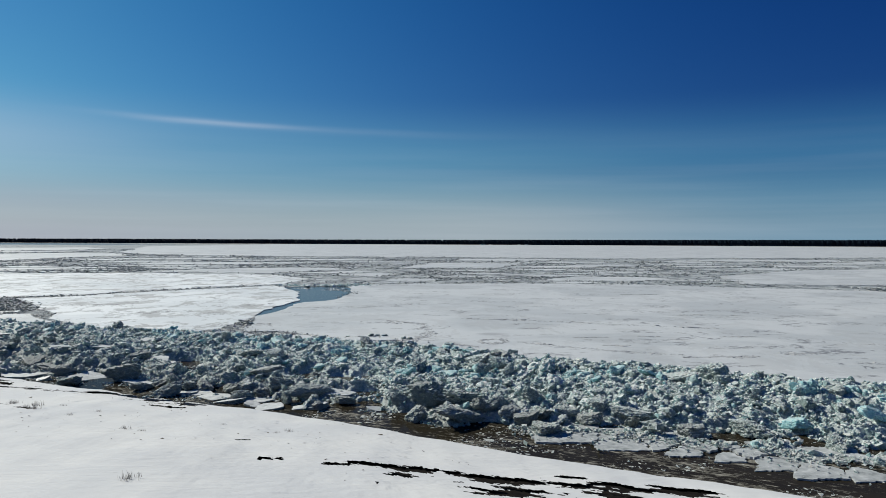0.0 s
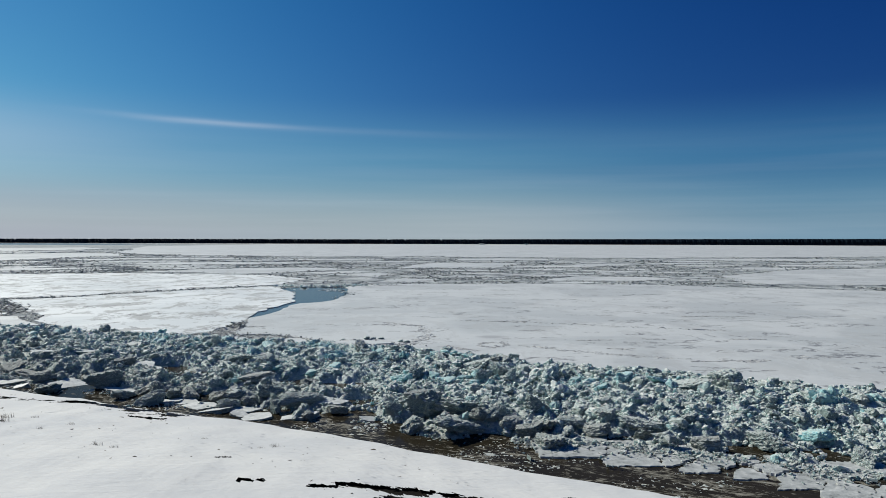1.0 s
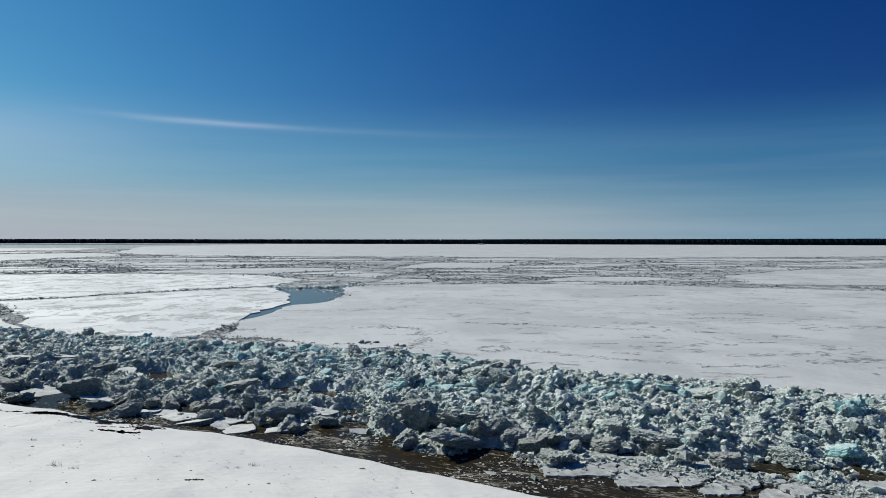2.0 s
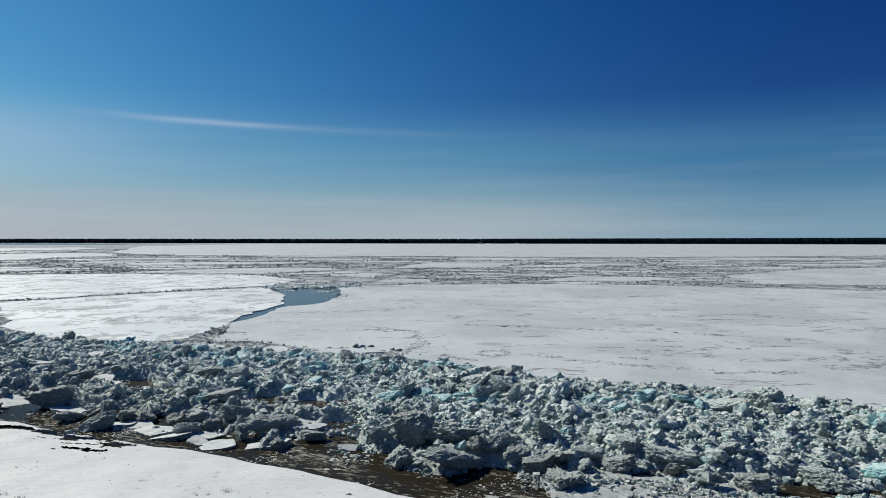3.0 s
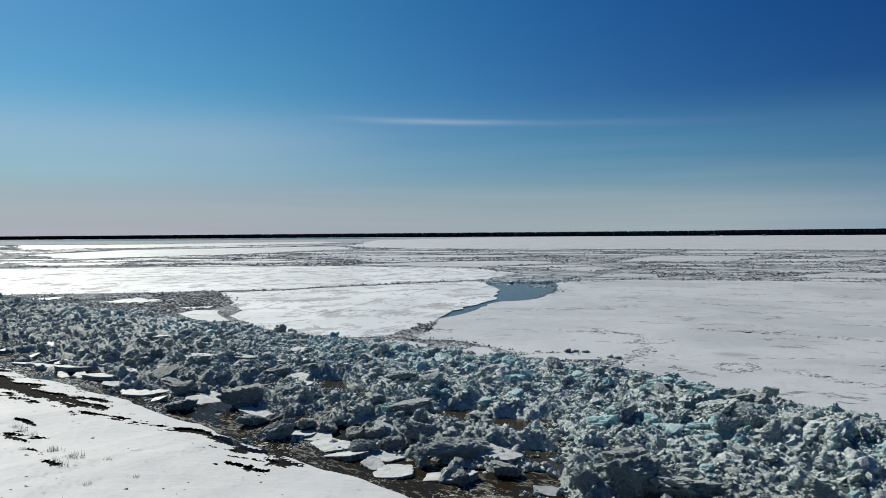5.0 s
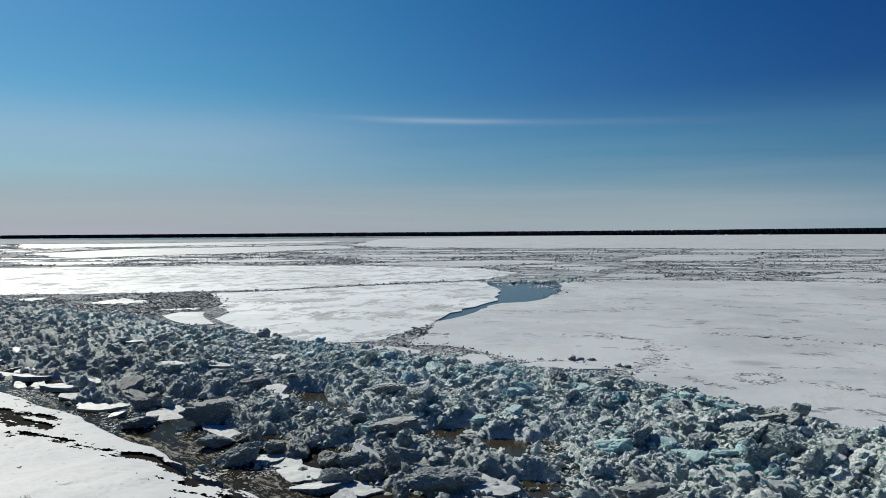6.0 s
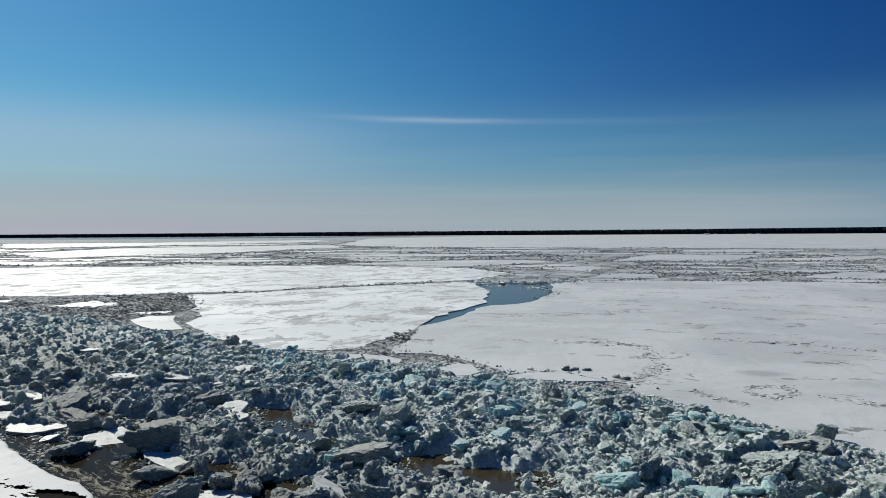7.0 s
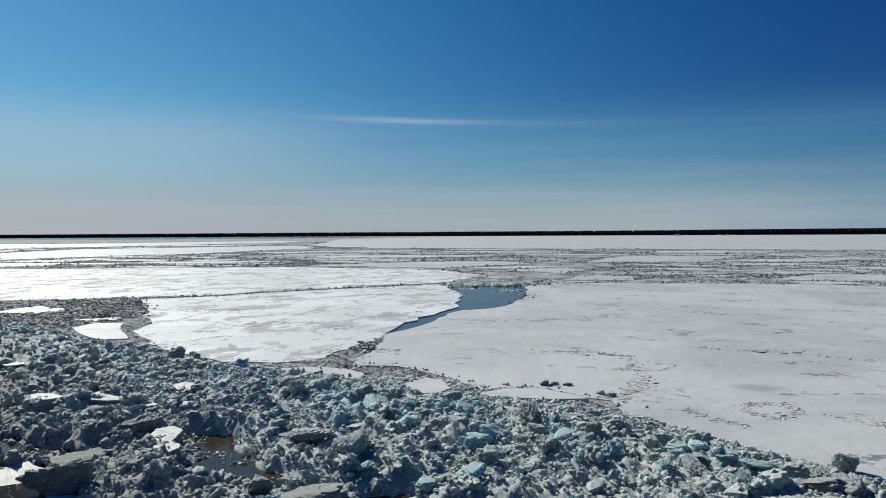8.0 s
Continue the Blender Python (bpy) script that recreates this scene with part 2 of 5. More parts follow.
def bed_material():
    """Crumbly heaped slush ice: grey-white, bluish where denser, silty brown in patches; sunlit tops painted paler."""
    m, nt, b, pos = material("heaped_slush")
    big = tex_noise(nt, pos, 0.45, 4, 0.6)
    lump = tex_noise(nt, pos, 2.4, 5, 0.65)
    fine = tex_noise(nt, pos, 13.0, 6, 0.75)
    up = nt.nodes.new("ShaderNodeSeparateXYZ")
    nt.links.new(nt.nodes.new("ShaderNodeNewGeometry").outputs["Normal"], up.inputs[0])
    c = mixc(nt, ramp(nt, lump, [(0.35, grey(0)), (0.65, grey(1))]), (0.24, 0.36, 0.37), (0.46, 0.565, 0.57))
    # upward faces coloured whiter: snow, and the sunlight on the tops
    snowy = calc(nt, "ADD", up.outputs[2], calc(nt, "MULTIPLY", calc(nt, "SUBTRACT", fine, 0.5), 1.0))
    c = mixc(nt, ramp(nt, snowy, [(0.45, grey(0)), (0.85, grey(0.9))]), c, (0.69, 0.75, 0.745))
    # low spots of the fine noise darkened, as shade in crevices
    c = mixc(nt, ramp(nt, fine, [(0.38, grey(0.5)), (0.52, grey(0))]), c, (0.16, 0.20, 0.21))
    c = mixc(nt, ramp(nt, big, [(0.56, grey(0)), (0.72, grey(0.45))]), c, (0.26, 0.245, 0.21))
    c = mixc(nt, bank_darkening(nt, pos, 0.42), c, (0.205, 0.205, 0.185))
    nt.links.new(c, b.inputs["Base Color"])
    b.inputs["Roughness"].default_value = 0.7
    b.inputs["Specular IOR Level"].default_value = 0.2
    bump(nt, b, calc(nt, "ADD", fine, calc(nt, "MULTIPLY", lump, 0.8)), 1.0, 0.10)
    return m


def plain_material(name, colors, scale, roughness=0.8, bump_depth=0.05):
    m, nt, b, pos = material(name)
    f = tex_noise(nt, pos, scale, 5, 0.65)
    nt.links.new(ramp(nt, f, [(0.3 + 0.4 * i / max(1, len(colors) - 1), c) for i, c in enumerate(colors)]), b.inputs["Base Color"])
    b.inputs["Roughness"].default_value = roughness
    bump(nt, b, f, 0.6, bump_depth)
    return m


M_BANK, M_FLOE, M_SLUSH, M_WATER, M_SOIL = snow_bank_material(), floe_material("floe_snow", 0.26, 1.07, 0.98), slush_material("pack_slush", (0.10, 0.115, 0.128), (0.265, 0.295, 0.32), (0.50, 0.53, 0.555)), water_material(), soil_material()
# lit copy for the sunward floes: whiter base colour, stronger wet patches
M_FLOE_WET_LIT = floe_material("lit_wet_floe_snow", 0.75, 1.47)

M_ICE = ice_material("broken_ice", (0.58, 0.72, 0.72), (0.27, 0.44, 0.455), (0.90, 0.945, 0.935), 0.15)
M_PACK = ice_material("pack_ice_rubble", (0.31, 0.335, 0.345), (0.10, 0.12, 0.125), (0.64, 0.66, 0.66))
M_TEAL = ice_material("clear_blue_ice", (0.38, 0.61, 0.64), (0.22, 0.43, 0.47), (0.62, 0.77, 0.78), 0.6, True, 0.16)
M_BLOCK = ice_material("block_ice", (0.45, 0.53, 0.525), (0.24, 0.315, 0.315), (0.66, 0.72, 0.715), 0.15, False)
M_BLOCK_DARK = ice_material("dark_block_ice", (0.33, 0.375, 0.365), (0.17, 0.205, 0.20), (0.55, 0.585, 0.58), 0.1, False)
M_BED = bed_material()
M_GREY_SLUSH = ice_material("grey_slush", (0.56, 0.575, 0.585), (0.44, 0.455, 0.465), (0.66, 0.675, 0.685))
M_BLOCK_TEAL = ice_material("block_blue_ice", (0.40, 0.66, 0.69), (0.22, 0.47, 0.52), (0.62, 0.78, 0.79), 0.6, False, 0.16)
M_SLABTOP = plain_material("slab_snow", [(0.32, 0.34, 0.35), (0.47, 0.49, 0.50), (0.62, 0.635, 0.64)], 2.6, 0.6, 0.08)
M_SHELF = plain_material("shelf_snow", [(0.20, 0.215, 0.22), (0.36, 0.38, 0.39), (0.50, 0.515, 0.525)], 2.6, 0.65, 0.10)
M_CRUST = plain_material("wind_crust", [(0.30, 0.31, 0.33), (0.52, 0.53, 0.55)], 3.0)
M_GRASS = plain_material("dry_grass", [(0.03, 0.024, 0.018), (0.09, 0.07, 0.05)], 8.0)
M_FOREST = plain_material("spruce_forest", [(0.004, 0.009, 0.016), (0.008, 0.015, 0.024)], 0.08)
for node in M_FOREST.node_tree.nodes:
    if node.type == "BSDF_PRINCIPLED":
        node.inputs["Specular IOR Level"].default_value = 0.02
M_SHORE = plain_material("far_shore_snow", [(0.45, 0.45, 0.46), (0.75, 0.76, 0.78)], 0.05)


# ---------------- geometry helpers ----------------
def hash2(ix, iy, seed):
    h = (ix.astype(np.int64) * 374761393 + iy.astype(np.int64) * 668265263 + seed * 982451653) & 0x7FFFFFFF
    h = ((h ^ (h >> 13)) * 1274126177) & 0x7FFFFFFF
    return ((h ^ (h >> 16)) & 0xFFFFFF) / float(0xFFFFFF)


def value_noise(x, y, size, seed=0):
    x, y = np.asarray(x, float) / size, np.asarray(y, float) / size
    ix, iy = np.floor(x), np.floor(y)
    fx, fy = x - ix, y - iy
    fx, fy = fx * fx * (3 - 2 * fx), fy * fy * (3 - 2 * fy)
    a, b = hash2(ix, iy, seed), hash2(ix + 1, iy, seed)
    c, d = hash2(ix, iy + 1, seed), hash2(ix + 1, iy + 1, seed)
    return (a * (1 - fx) + b * fx) * (1 - fy) + (c * (1 - fx) + d * fx) * fy


def fbm(x, y, size, seed=0, octaves=4, gain=0.5):
    total, amp, norm = 0, 1.0, 0.0
    for k in range(octaves):
        total = total + amp * value_noise(x, y, size / 2 ** k, seed + 17 * k)
        norm += amp
        amp *= gain
    return total / norm


def mesh_object(name, verts, faces, mat, parent=None, smooth=False, face_mats=None):
    me = bpy.data.meshes.new(name)
    me.from_pydata([tuple(v) for v in verts] if not isinstance(verts, np.ndarray) else verts.tolist(), [], faces if isinstance(faces, list) else faces.tolist())
    for mm in (mat if isinstance(mat, (list, tuple)) else [mat]):
        me.materials.append(mm)
    if smooth:
        me.polygons.foreach_set("use_smooth", [True] * len(me.polygons))
    if face_mats is not None:
        me.polygons.foreach_set("material_index", face_mats)
    me.update()
    ob = new(name, me)
    if parent is not None:
        ob.parent = parent
    return ob


def inside(px, py, poly):
    """Which of the plan points lie within the polygon."""
    px, py = np.asarray(px), np.asarray(py)
    res = np.zeros(px.shape, bool)
    n = len(poly)
    for i in range(n):
        x1, y1 = poly[i]
        x2, y2 = poly[(i + 1) % n]
        cond = (y1 > py) != (y2 > py)
        with np.errstate(divide="ignore", invalid="ignore"):
            res ^= cond & (px < (x2 - x1) * (py - y1) / (y2 - y1 + 1e-12) + x1)
    return res


rng = np.random.default_rng(7)
random.seed(5)


def hull_shape(seed, points=13, flat=1.0):
    """An angular broken lump, about 1 across."""
    r = random.Random(seed)
    bm = bmesh.new()
    sx, sy, sz = r.uniform(0.8, 1.2), r.uniform(0.6, 0.95), r.uniform(0.45, 0.85) * flat
    for _ in range(points):
        v = Vector((r.uniform(-1, 1), r.uniform(-1, 1), r.uniform(-1, 1)))
        v = v / max(abs(v.x), abs(v.y), abs(v.z)) * 0.5 * r.uniform(0.72, 1.05)
        bm.verts.new((v.x * sx, v.y * sy, v.z * sz))
    bmesh.ops.convex_hull(bm, input=bm.verts)
    loose = [v for v in bm.verts if not v.link_faces]
    bmesh.ops.delete(bm, geom=loose, context="VERTS")
    bmesh.ops.triangulate(bm, faces=bm.faces)
    bm.verts.index_update()
    vs = np.array([v.co[:] for v in bm.verts])
    fs = np.array([[v.index for v in f.verts] for f in bm.faces])
    bm.free()
    return vs, fs


def kernel(seed, level, rough):
    """A crumb of granular slush, rounded and uneven, about 1 across."""
    r = random.Random(seed)
    bm = bmesh.new()
    bmesh.ops.create_icosphere(bm, subdivisions=level, radius=0.5)
    sx, sy, sz = r.uniform(0.85, 1.2), r.uniform(0.75, 1.05), r.uniform(0.65, 0.95)
    off = Vector((seed * 1.3, seed * 0.7, seed * 0.4))
    for v in bm.verts:
        k = 1 + rough * (r.uniform(-1, 1) if level == 1 else 1.6 * noise.noise(v.co * 3.2 + off) + 1.2 * noise.noise(v.co * 7.5 + off))
        v.co = Vector((v.co.x * sx * k, v.co.y * sy * k, v.co.z * sz * k))
    bm.verts.index_update()
    vs = np.array([v.co[:] for v in bm.verts])
    fs = np.array([[v.index for v in f.verts] for f in bm.faces])
    bm.free()
    return vs, fs


def cut_shape(seed, level, rough, squash=(1, 1, 1), planes=9, edge=11):
    """A block bounded by random fracture planes, with crumbled faces and worn edges, about 1 across."""
    r = random.Random(seed)
    bm = bmesh.new()
    bmesh.ops.create_icosphere(bm, subdivisions=level, radius=1.0)
    ns = []
    for k in range(planes):
        v = Vector((r.gauss(0, 1), r.gauss(0, 1), r.gauss(0, 0.8))).normalized()
        ns.append((v, r.uniform(0.32, 0.52)))
    for axis in ((0, 0, 1), (0, 0, -1)):
        ns.append((Vector(axis), r.uniform(0.28, 0.40)))
    off = Vector((seed * 3.1, seed * 1.7, 0))
    for v in bm.verts:
        d = v.co.normalized()
        worn = 0.72 ** -edge
        for n, k in ns:
            dn = d.dot(n)
            if dn > 0.05:
                worn += (dn / k) ** edge
        rad = worn ** (-1 / edge)
        p = d * rad
        rad *= 1 + rough * (noise.fractal(p * 4 + off, 1.0, 2.0, 3) * 0.8 + 0.8 * noise.noise(p * 9 + off) + 0.6 * noise.noise(p * 21 + off) + (0.45 * noise.noise(p * 38 + off) if level > 3 else 0))
        v.co = Vector((d.x * rad * squash[0], d.y * rad * squash[1], d.z * rad * squash[2]))
    bm.verts.index_update()
    vs = np.array([v.co[:] for v in bm.verts])
    fs = np.array([[v.index for v in f.verts] for f in bm.faces])
    bm.free()
    return vs, fs


def scatter_mesh(name, shapes, pos, size, mats, kinds=None, tilt=1.0, parent=None, spin=math.pi, long=1.0, smooth=False, vary=0.25):
    """Many lumps in one mesh: pos (n, 3), size (n,), each turned and stretched at random; shapes with many corners are rounded."""
    n = len(pos)
    pick = rng.integers(0, len(shapes), n)
    ang = rng.uniform(-spin, spin, n)
    tx, ty = rng.normal(0, 0.45 * tilt, n), rng.normal(0, 0.45 * tilt, n)
    stretch = rng.uniform(1 - vary, 1 + vary, (n, 3)) * np.array((long, 1, 1))
    allv, allf, allm, alls, base = [], [], [], [], 0
    for s, (vs, fs) in enumerate(shapes):
        idx = np.nonzero(pick == s)[0]
        if not len(idx):
            continue
        v = vs[None] * (size[idx, None] * stretch[idx])[:, None, :]
        for a, i, j in ((tx, 1, 2), (ty, 2, 0), (ang, 0, 1)):
            c, sn = np.cos(a[idx])[:, None], np.sin(a[idx])[:, None]
            vi, vj = v[..., i] * c - v[..., j] * sn, v[..., i] * sn + v[..., j] * c
            v[..., i], v[..., j] = vi, vj
        v = v + pos[idx][:, None, :]
        allv.append(v.reshape(-1, 3))
        allf.append((fs[None] + (base + np.arange(len(idx)) * len(vs))[:, None, None]).reshape(-1, 3))
        allm.append(np.repeat((kinds[idx] if kinds is not None else np.zeros(len(idx), int)), len(fs)))
        alls.append(np.full(len(idx) * len(fs), smooth and len(fs) >= 20))
        base += len(idx) * len(vs)
    V, F, K = np.concatenate(allv), np.concatenate(allf), np.concatenate(allm)
    me = bpy.data.meshes.new(name)
    me.vertices.add(len(V))
    me.vertices.foreach_set("co", V.ravel())
    me.loops.add(len(F) * 3)
    me.loops.foreach_set("vertex_index", F.ravel())
    me.polygons.add(len(F))
    me.polygons.foreach_set("loop_start", np.arange(0, len(F) * 3, 3))
    me.polygons.foreach_set("material_index", K)
    me.polygons.foreach_set("use_smooth", np.concatenate(alls))
    for mm in mats:
        me.materials.append(mm)
    me.update(calc_edges=True)
    me.validate()
    ob = new(name, me)
    if parent is not None:
        ob.parent = parent
    return ob


# ---------------- plan of the shore ----------------
BANK = np.array([(-160, 112), (-85, 70), (-35, 44.6), (-26, 41.6), (-19, 38.2), (-12, 35.0), (-5.6, 31.8), (0, 28.7), (7, 24.5), (11.5, 22.4), (20, 18), (120, -40)])
NEAR = np.array([(-160, 118), (-85, 74), (-39, 48.3), (-26, 42.8), (-20, 41.2), (-15, 38.5), (-10.5, 36.4), (-4, 34.2), (0, 31.7), (5.3, 31.4), (9, 30.2), (15.5, 27.2), (24, 22.5), (120, -35)])
FAR = np.array([(-160, 122), (-85, 84), (-70, 79), (-48, 71.6), (-40, 68.4), (-35, 66.0), (-30, 63.6), (-26, 61.4), (-19, 59.4), (-13, 60), (-9, 58.5), (-4, 56.4), (-1, 54.4), (2, 51.4), (5, 49.0), (7.5, 47.0), (11, 45.2), (15, 43.2), (22.5, 39.6), (32, 34.2), (120, -15)])


def curve(table, x):
    return np.interp(x, table[:, 0], table[:, 1])


def bank_edge(x):
    return curve(BANK, x) + (fbm(x, x * 0, 3.0, 3, 4) - 0.5) * 0.9


def bank_height(x, d):
    """Height of the snow d metres back from its edge."""
    return 0.06 + 0.115 * np.minimum(d, 20) + 0.03 * np.clip(d - 20, 0, 40) + (fbm(x, d, 5.0, 11, 4) - 0.5) * 0.16 * np.clip(d / 2, 0.3, 1)


# ---------------- water ----------------
water = mesh_object("water", [(-3600, -400, -0.30), (3600, -400, -0.30), (3600, 3400, -0.30), (-3600, 3400, -0.30)], [(0, 1, 2, 3)], M_WATER)
tagged(water, "dark brown river water between bank and ice", "water", kind="structure")

# ---------------- snow bank with melted patches ----------------
# (x1, y1, x2, y2, half width) of the strips where the snow has melted through
MELT = [(-5.6, 22.7, -5.2, 22.8, 0.13), (-3.7, 22.4, -2.2, 22.5, 0.18), (-2.2, 22.5, -0.4, 22.3, 0.42), (0.0, 22.3, 0.7, 22.1, 0.24), (1.1, 21.7, 3.2, 21.2, 0.72),
        (3.2, 21.2, 4.0, 20.2, 0.60), (4.8, 22.3, 5.4, 22.4, 0.16), (6.6, 22.6, 8.3, 22.0, 0.34), (5.7, 21.9, 6.2, 21.2, 0.40), (4.3, 21.0, 5.2, 20.3, 0.60),
        (-2.0, 20.2, -1.7, 20.3, 0.13), (-7.2, 25.6, -7.0, 25.7, 0.13), (3.9, 22.9, 4.4, 22.9, 0.14)]
MELT += [(2.0, 21.9, 4.6, 21.2, 0.55), (4.6, 21.5, 7.6, 21.7, 0.50), (0.8, 20.6, 2.6, 20.2, 0.30), (-1.5, 21.9, 1.2, 21.5, 0.30)]
MELT += [(-37, 43.2, -30.2, 40.2, 1.55), (-30.2, 40.2, -26.6, 39.0, 1.15), (-26.6, 39.0, -23.6, 38.4, 0.50), (-34, 39.8, -30.5, 38.9, 0.35), (-23.6, 34.6, -22.4, 34.0, 0.16), (-21.3, 32.2, -20.4, 31.9, 0.14), (-19.4, 31.2, -18.6, 30.9, 0.12), (-18.0, 30.3, -17.2, 30.1, 0.11), (-22.8, 37.3, -20.4, 37.5, 0.42), (-18.7, 36.6, -15.8, 36.4, 0.3),
         (-15.0, 35.4, -12.0, 34.0, 0.42), (-13.4, 33.2, -12.1, 33.0, 0.24), (-22.6, 32.8, -20.7, 32.6, 0.26), (-15.6, 36.2, -14.4, 35.4, 0.2), (-11.3, 33.1, -10.7, 32.9, 0.16), (-20.2, 36.9, -18.9, 36.8, 0.2)]


def melted(x, y):
    wob = fbm(x * 0.7 + y * 0.3, y * 1.4, 1.1, 23, 5, 0.70) - 0.5
    out = np.zeros(np.shape(x), bool)
    for x1, y1, x2, y2, w in MELT:
        dx, dy = x2 - x1, y2 - y1
        t = np.clip(((x - x1) * dx + (y - y1) * dy) / (dx * dx + dy * dy), 0, 1)
        dist = np.hypot(x - x1 - t * dx, (y - y1 - t * dy) * 1.25)
        out |= dist < w * (0.9 + 9.0 * wob)
    return out


def build_bank():
    xs = np.concatenate([np.linspace(-160, -46, 14), np.arange(-45, -36, 0.25), np.arange(-36, 9.2, 0.09), np.arange(9.3, 17, 0.25), np.linspace(17.5, 120, 14)])
    ds = np.concatenate([[-0.06, 0.0, 0.05], np.arange(0.15, 9, 0.09), np.arange(9.1, 14, 0.25), np.linspace(14.5, 90, 14)])
    X, D = np.meshgrid(xs, ds, indexing="ij")
    Y = bank_edge(X) - D
    Z = bank_height(X, D)
    J = rng.uniform(-0.036, 0.036, (2, *X.shape)) * ((X > -45) & (X < 17) & (D > 0.1) & (D < 14))
    X, Y = X + J[0], Y + J[1]
    Z[:, 0] = -0.45
    Z[:, 1] -= 0.05
    n, k = X.shape
    V = np.stack([X, Y, Z], -1).reshape(-1, 3)
    I = np.arange(n * k).reshape(n, k)
    F = np.stack([I[:-1, :-1], I[:-1, 1:], I[1:, 1:], I[1:, :-1]], -1).reshape(-1, 4)
    cx, cy = V[F].mean(1)[:, 0], V[F].mean(1)[:, 1]
    F = F[~melted(cx, cy)]
    ob = mesh_object("ground", V, F, M_BANK, smooth=True)
    tagged(ob, "sloping river bank under wind-packed white snow", "snow bank", kind="structure")
    xs = np.concatenate([np.linspace(-160, -46, 12), np.arange(-45, 17, 0.5), np.linspace(17.5, 120, 12)])
    ds = np.concatenate([[0.4], np.arange(0.8, 14, 0.5), np.linspace(14.5, 90, 10)])
    X, D = np.meshgrid(xs, ds, indexing="ij")
    Y = bank_edge(X) - D
    Z = bank_height(X, D) - 0.09
    n, k = X.shape
    I = np.arange(n * k).reshape(n, k)
    F = np.stack([I[:-1, :-1], I[:-1, 1:], I[1:, 1:], I[1:, :-1]], -1).reshape(-1, 4)
    soil = mesh_object("bare_ground", np.stack([X, Y, Z], -1).reshape(-1, 3), F, M_SOIL, smooth=True)
    tagged(soil, "dark wet soil laid bare in melted snow", "soil", kind="structure")


build_bank()

# ---------------- pack ice: floes and slush ----------------
POOL = [(-27.6, 123.4), (-25.0, 116.2), (-23.0, 110.9), (-21.1, 103.4), (-19.6, 96.0), (-20.2, 92.5), (-20.4, 88.9), (-21.2, 85.8), (-21.1, 82.2), (-20.6, 79.2), (-20.2, 77.0), (-19.2, 76.6),
        (-18.6, 78.3), (-18.1, 80.5), (-18.1, 86.5), (-17.9, 89.7), (-17.2, 92.8), (-15.0, 94.8), (-14.0, 97.5), (-13.7, 104.8), (-14.0, 114.5), (-14.9, 121.6), (-16.6, 126.5), (-20, 126), (-24.8, 125.4)]
FLOES = []


def floe_plan(label, corners):
    FLOES.append((label, corners))


floe_plan("broad snow-covered ice floe, smooth and pale grey", [(-17.4, 62.9), (-18.1, 65.3), (-17.9, 67.4), (-18.4, 68.8), (-18.8, 71.1), (-19.2, 73.5), (-19.5, 76.9), (-19.1, 78.1), (-18.7, 80.3), (-18.6, 86.5), (-18.7, 89.7), (-17.9, 93.2), (-15.6, 95.3), (-14.6, 97.7), (-14.3, 104.6), (-14.6, 114.5), (-15.5, 121.4), (-17.0, 127.6),
    (-14, 130), (-7, 135), (15, 137), (36, 135), (49, 128), (62, 122.5), (75, 116), (150, 92), (190, 10), (120, -14), (60, 15), (32, 33.4), (22.5, 38.9), (15, 42.6), (10.7, 45.0), (7.2, 46.8), (5.0, 48.7), (2.5, 50.4), (1.1, 51.0), (-0.1, 52.6), (-1.1, 54.3), (-2.1, 55.6), (-2.6, 57.4), (-4.0, 57.8), (-6.1, 59.3), (-7.6, 58.9), (-8.9, 58.4), (-10.5, 60.2), (-12.6, 61.9), (-14.8, 63.3)])
floe_plan("snow-covered ice floe with wet grey patches", [(-58.2, 97.4), (-52, 102), (-45, 111.5), (-36.7, 120.6), (-29.8, 127.5), (-27.1, 123.4), (-24.5, 116.2), (-22.5, 110.9), (-20.6, 103.4), (-19.1, 96.2), (-19.5, 93.1), (-19.7, 90.9), (-19.7, 88.9), (-20.5, 86.2), (-20.6, 82.6), (-20.2, 79.5), (-20.0, 76.5), (-19.6, 73.7), (-19.4, 71.6), (-20.0, 70.3), (-19.9, 68.2), (-20.3, 67.0), (-20.0, 64.6), (-20.7, 63.9), (-22.0, 62.6),
    (-25.5, 62.2), (-30.0, 64.6), (-34.5, 67.3), (-36.9, 69.8), (-40.1, 72.8), (-40.3, 74.0), (-41.6, 77.2), (-45.5, 81.2), (-48.0, 85.4), (-52.2, 90.7)])
floe_plan("long bright snow-covered ice floe", [(-29.5, 132.5), (-37, 123), (-45.5, 113.5), (-52.5, 104), (-59, 99), (-73, 93), (-90, 86), (-160, 100), (-190, 140), (-150, 152), (-114, 165), (-75.5, 176), (-39, 168), (-27.6, 150)])
floe_plan("flat ice floe ringed by rubble", [(-78, 182), (-57, 209), (-36.5, 215), (-25.6, 202), (-41, 176)])
floe_plan("small flat ice floe ringed by rubble", [(-27.5, 170), (-15.7, 182), (-9.3, 173), (-13.7, 158)])
floe_plan("flat ice floe ringed by rubble", [(-15.6, 206), (-6, 262), (31.5, 262), (14.5, 211)])
floe_plan("small flat ice floe ringed by rubble", [(-12.9, 140), (-7.5, 155), (-1.7, 152.6), (-1.7, 141)])
floe_plan("very broad far ice floe, white with snow", [(-203, 440), (-370, 900), (-340, 1500), (700, 1400), (800, 700), (400, 420), (180, 360), (80, 334), (-45, 357), (-135, 372)])
floe_plan("bright ice floe far out on the river", [(-263, 251), (-294, 350), (-209, 460), (-161, 373), (-169, 271), (-195, 213)])
floe_plan("narrow bright ice floe", [(-185, 182), (-154, 190), (-143, 173), (-164, 164)])
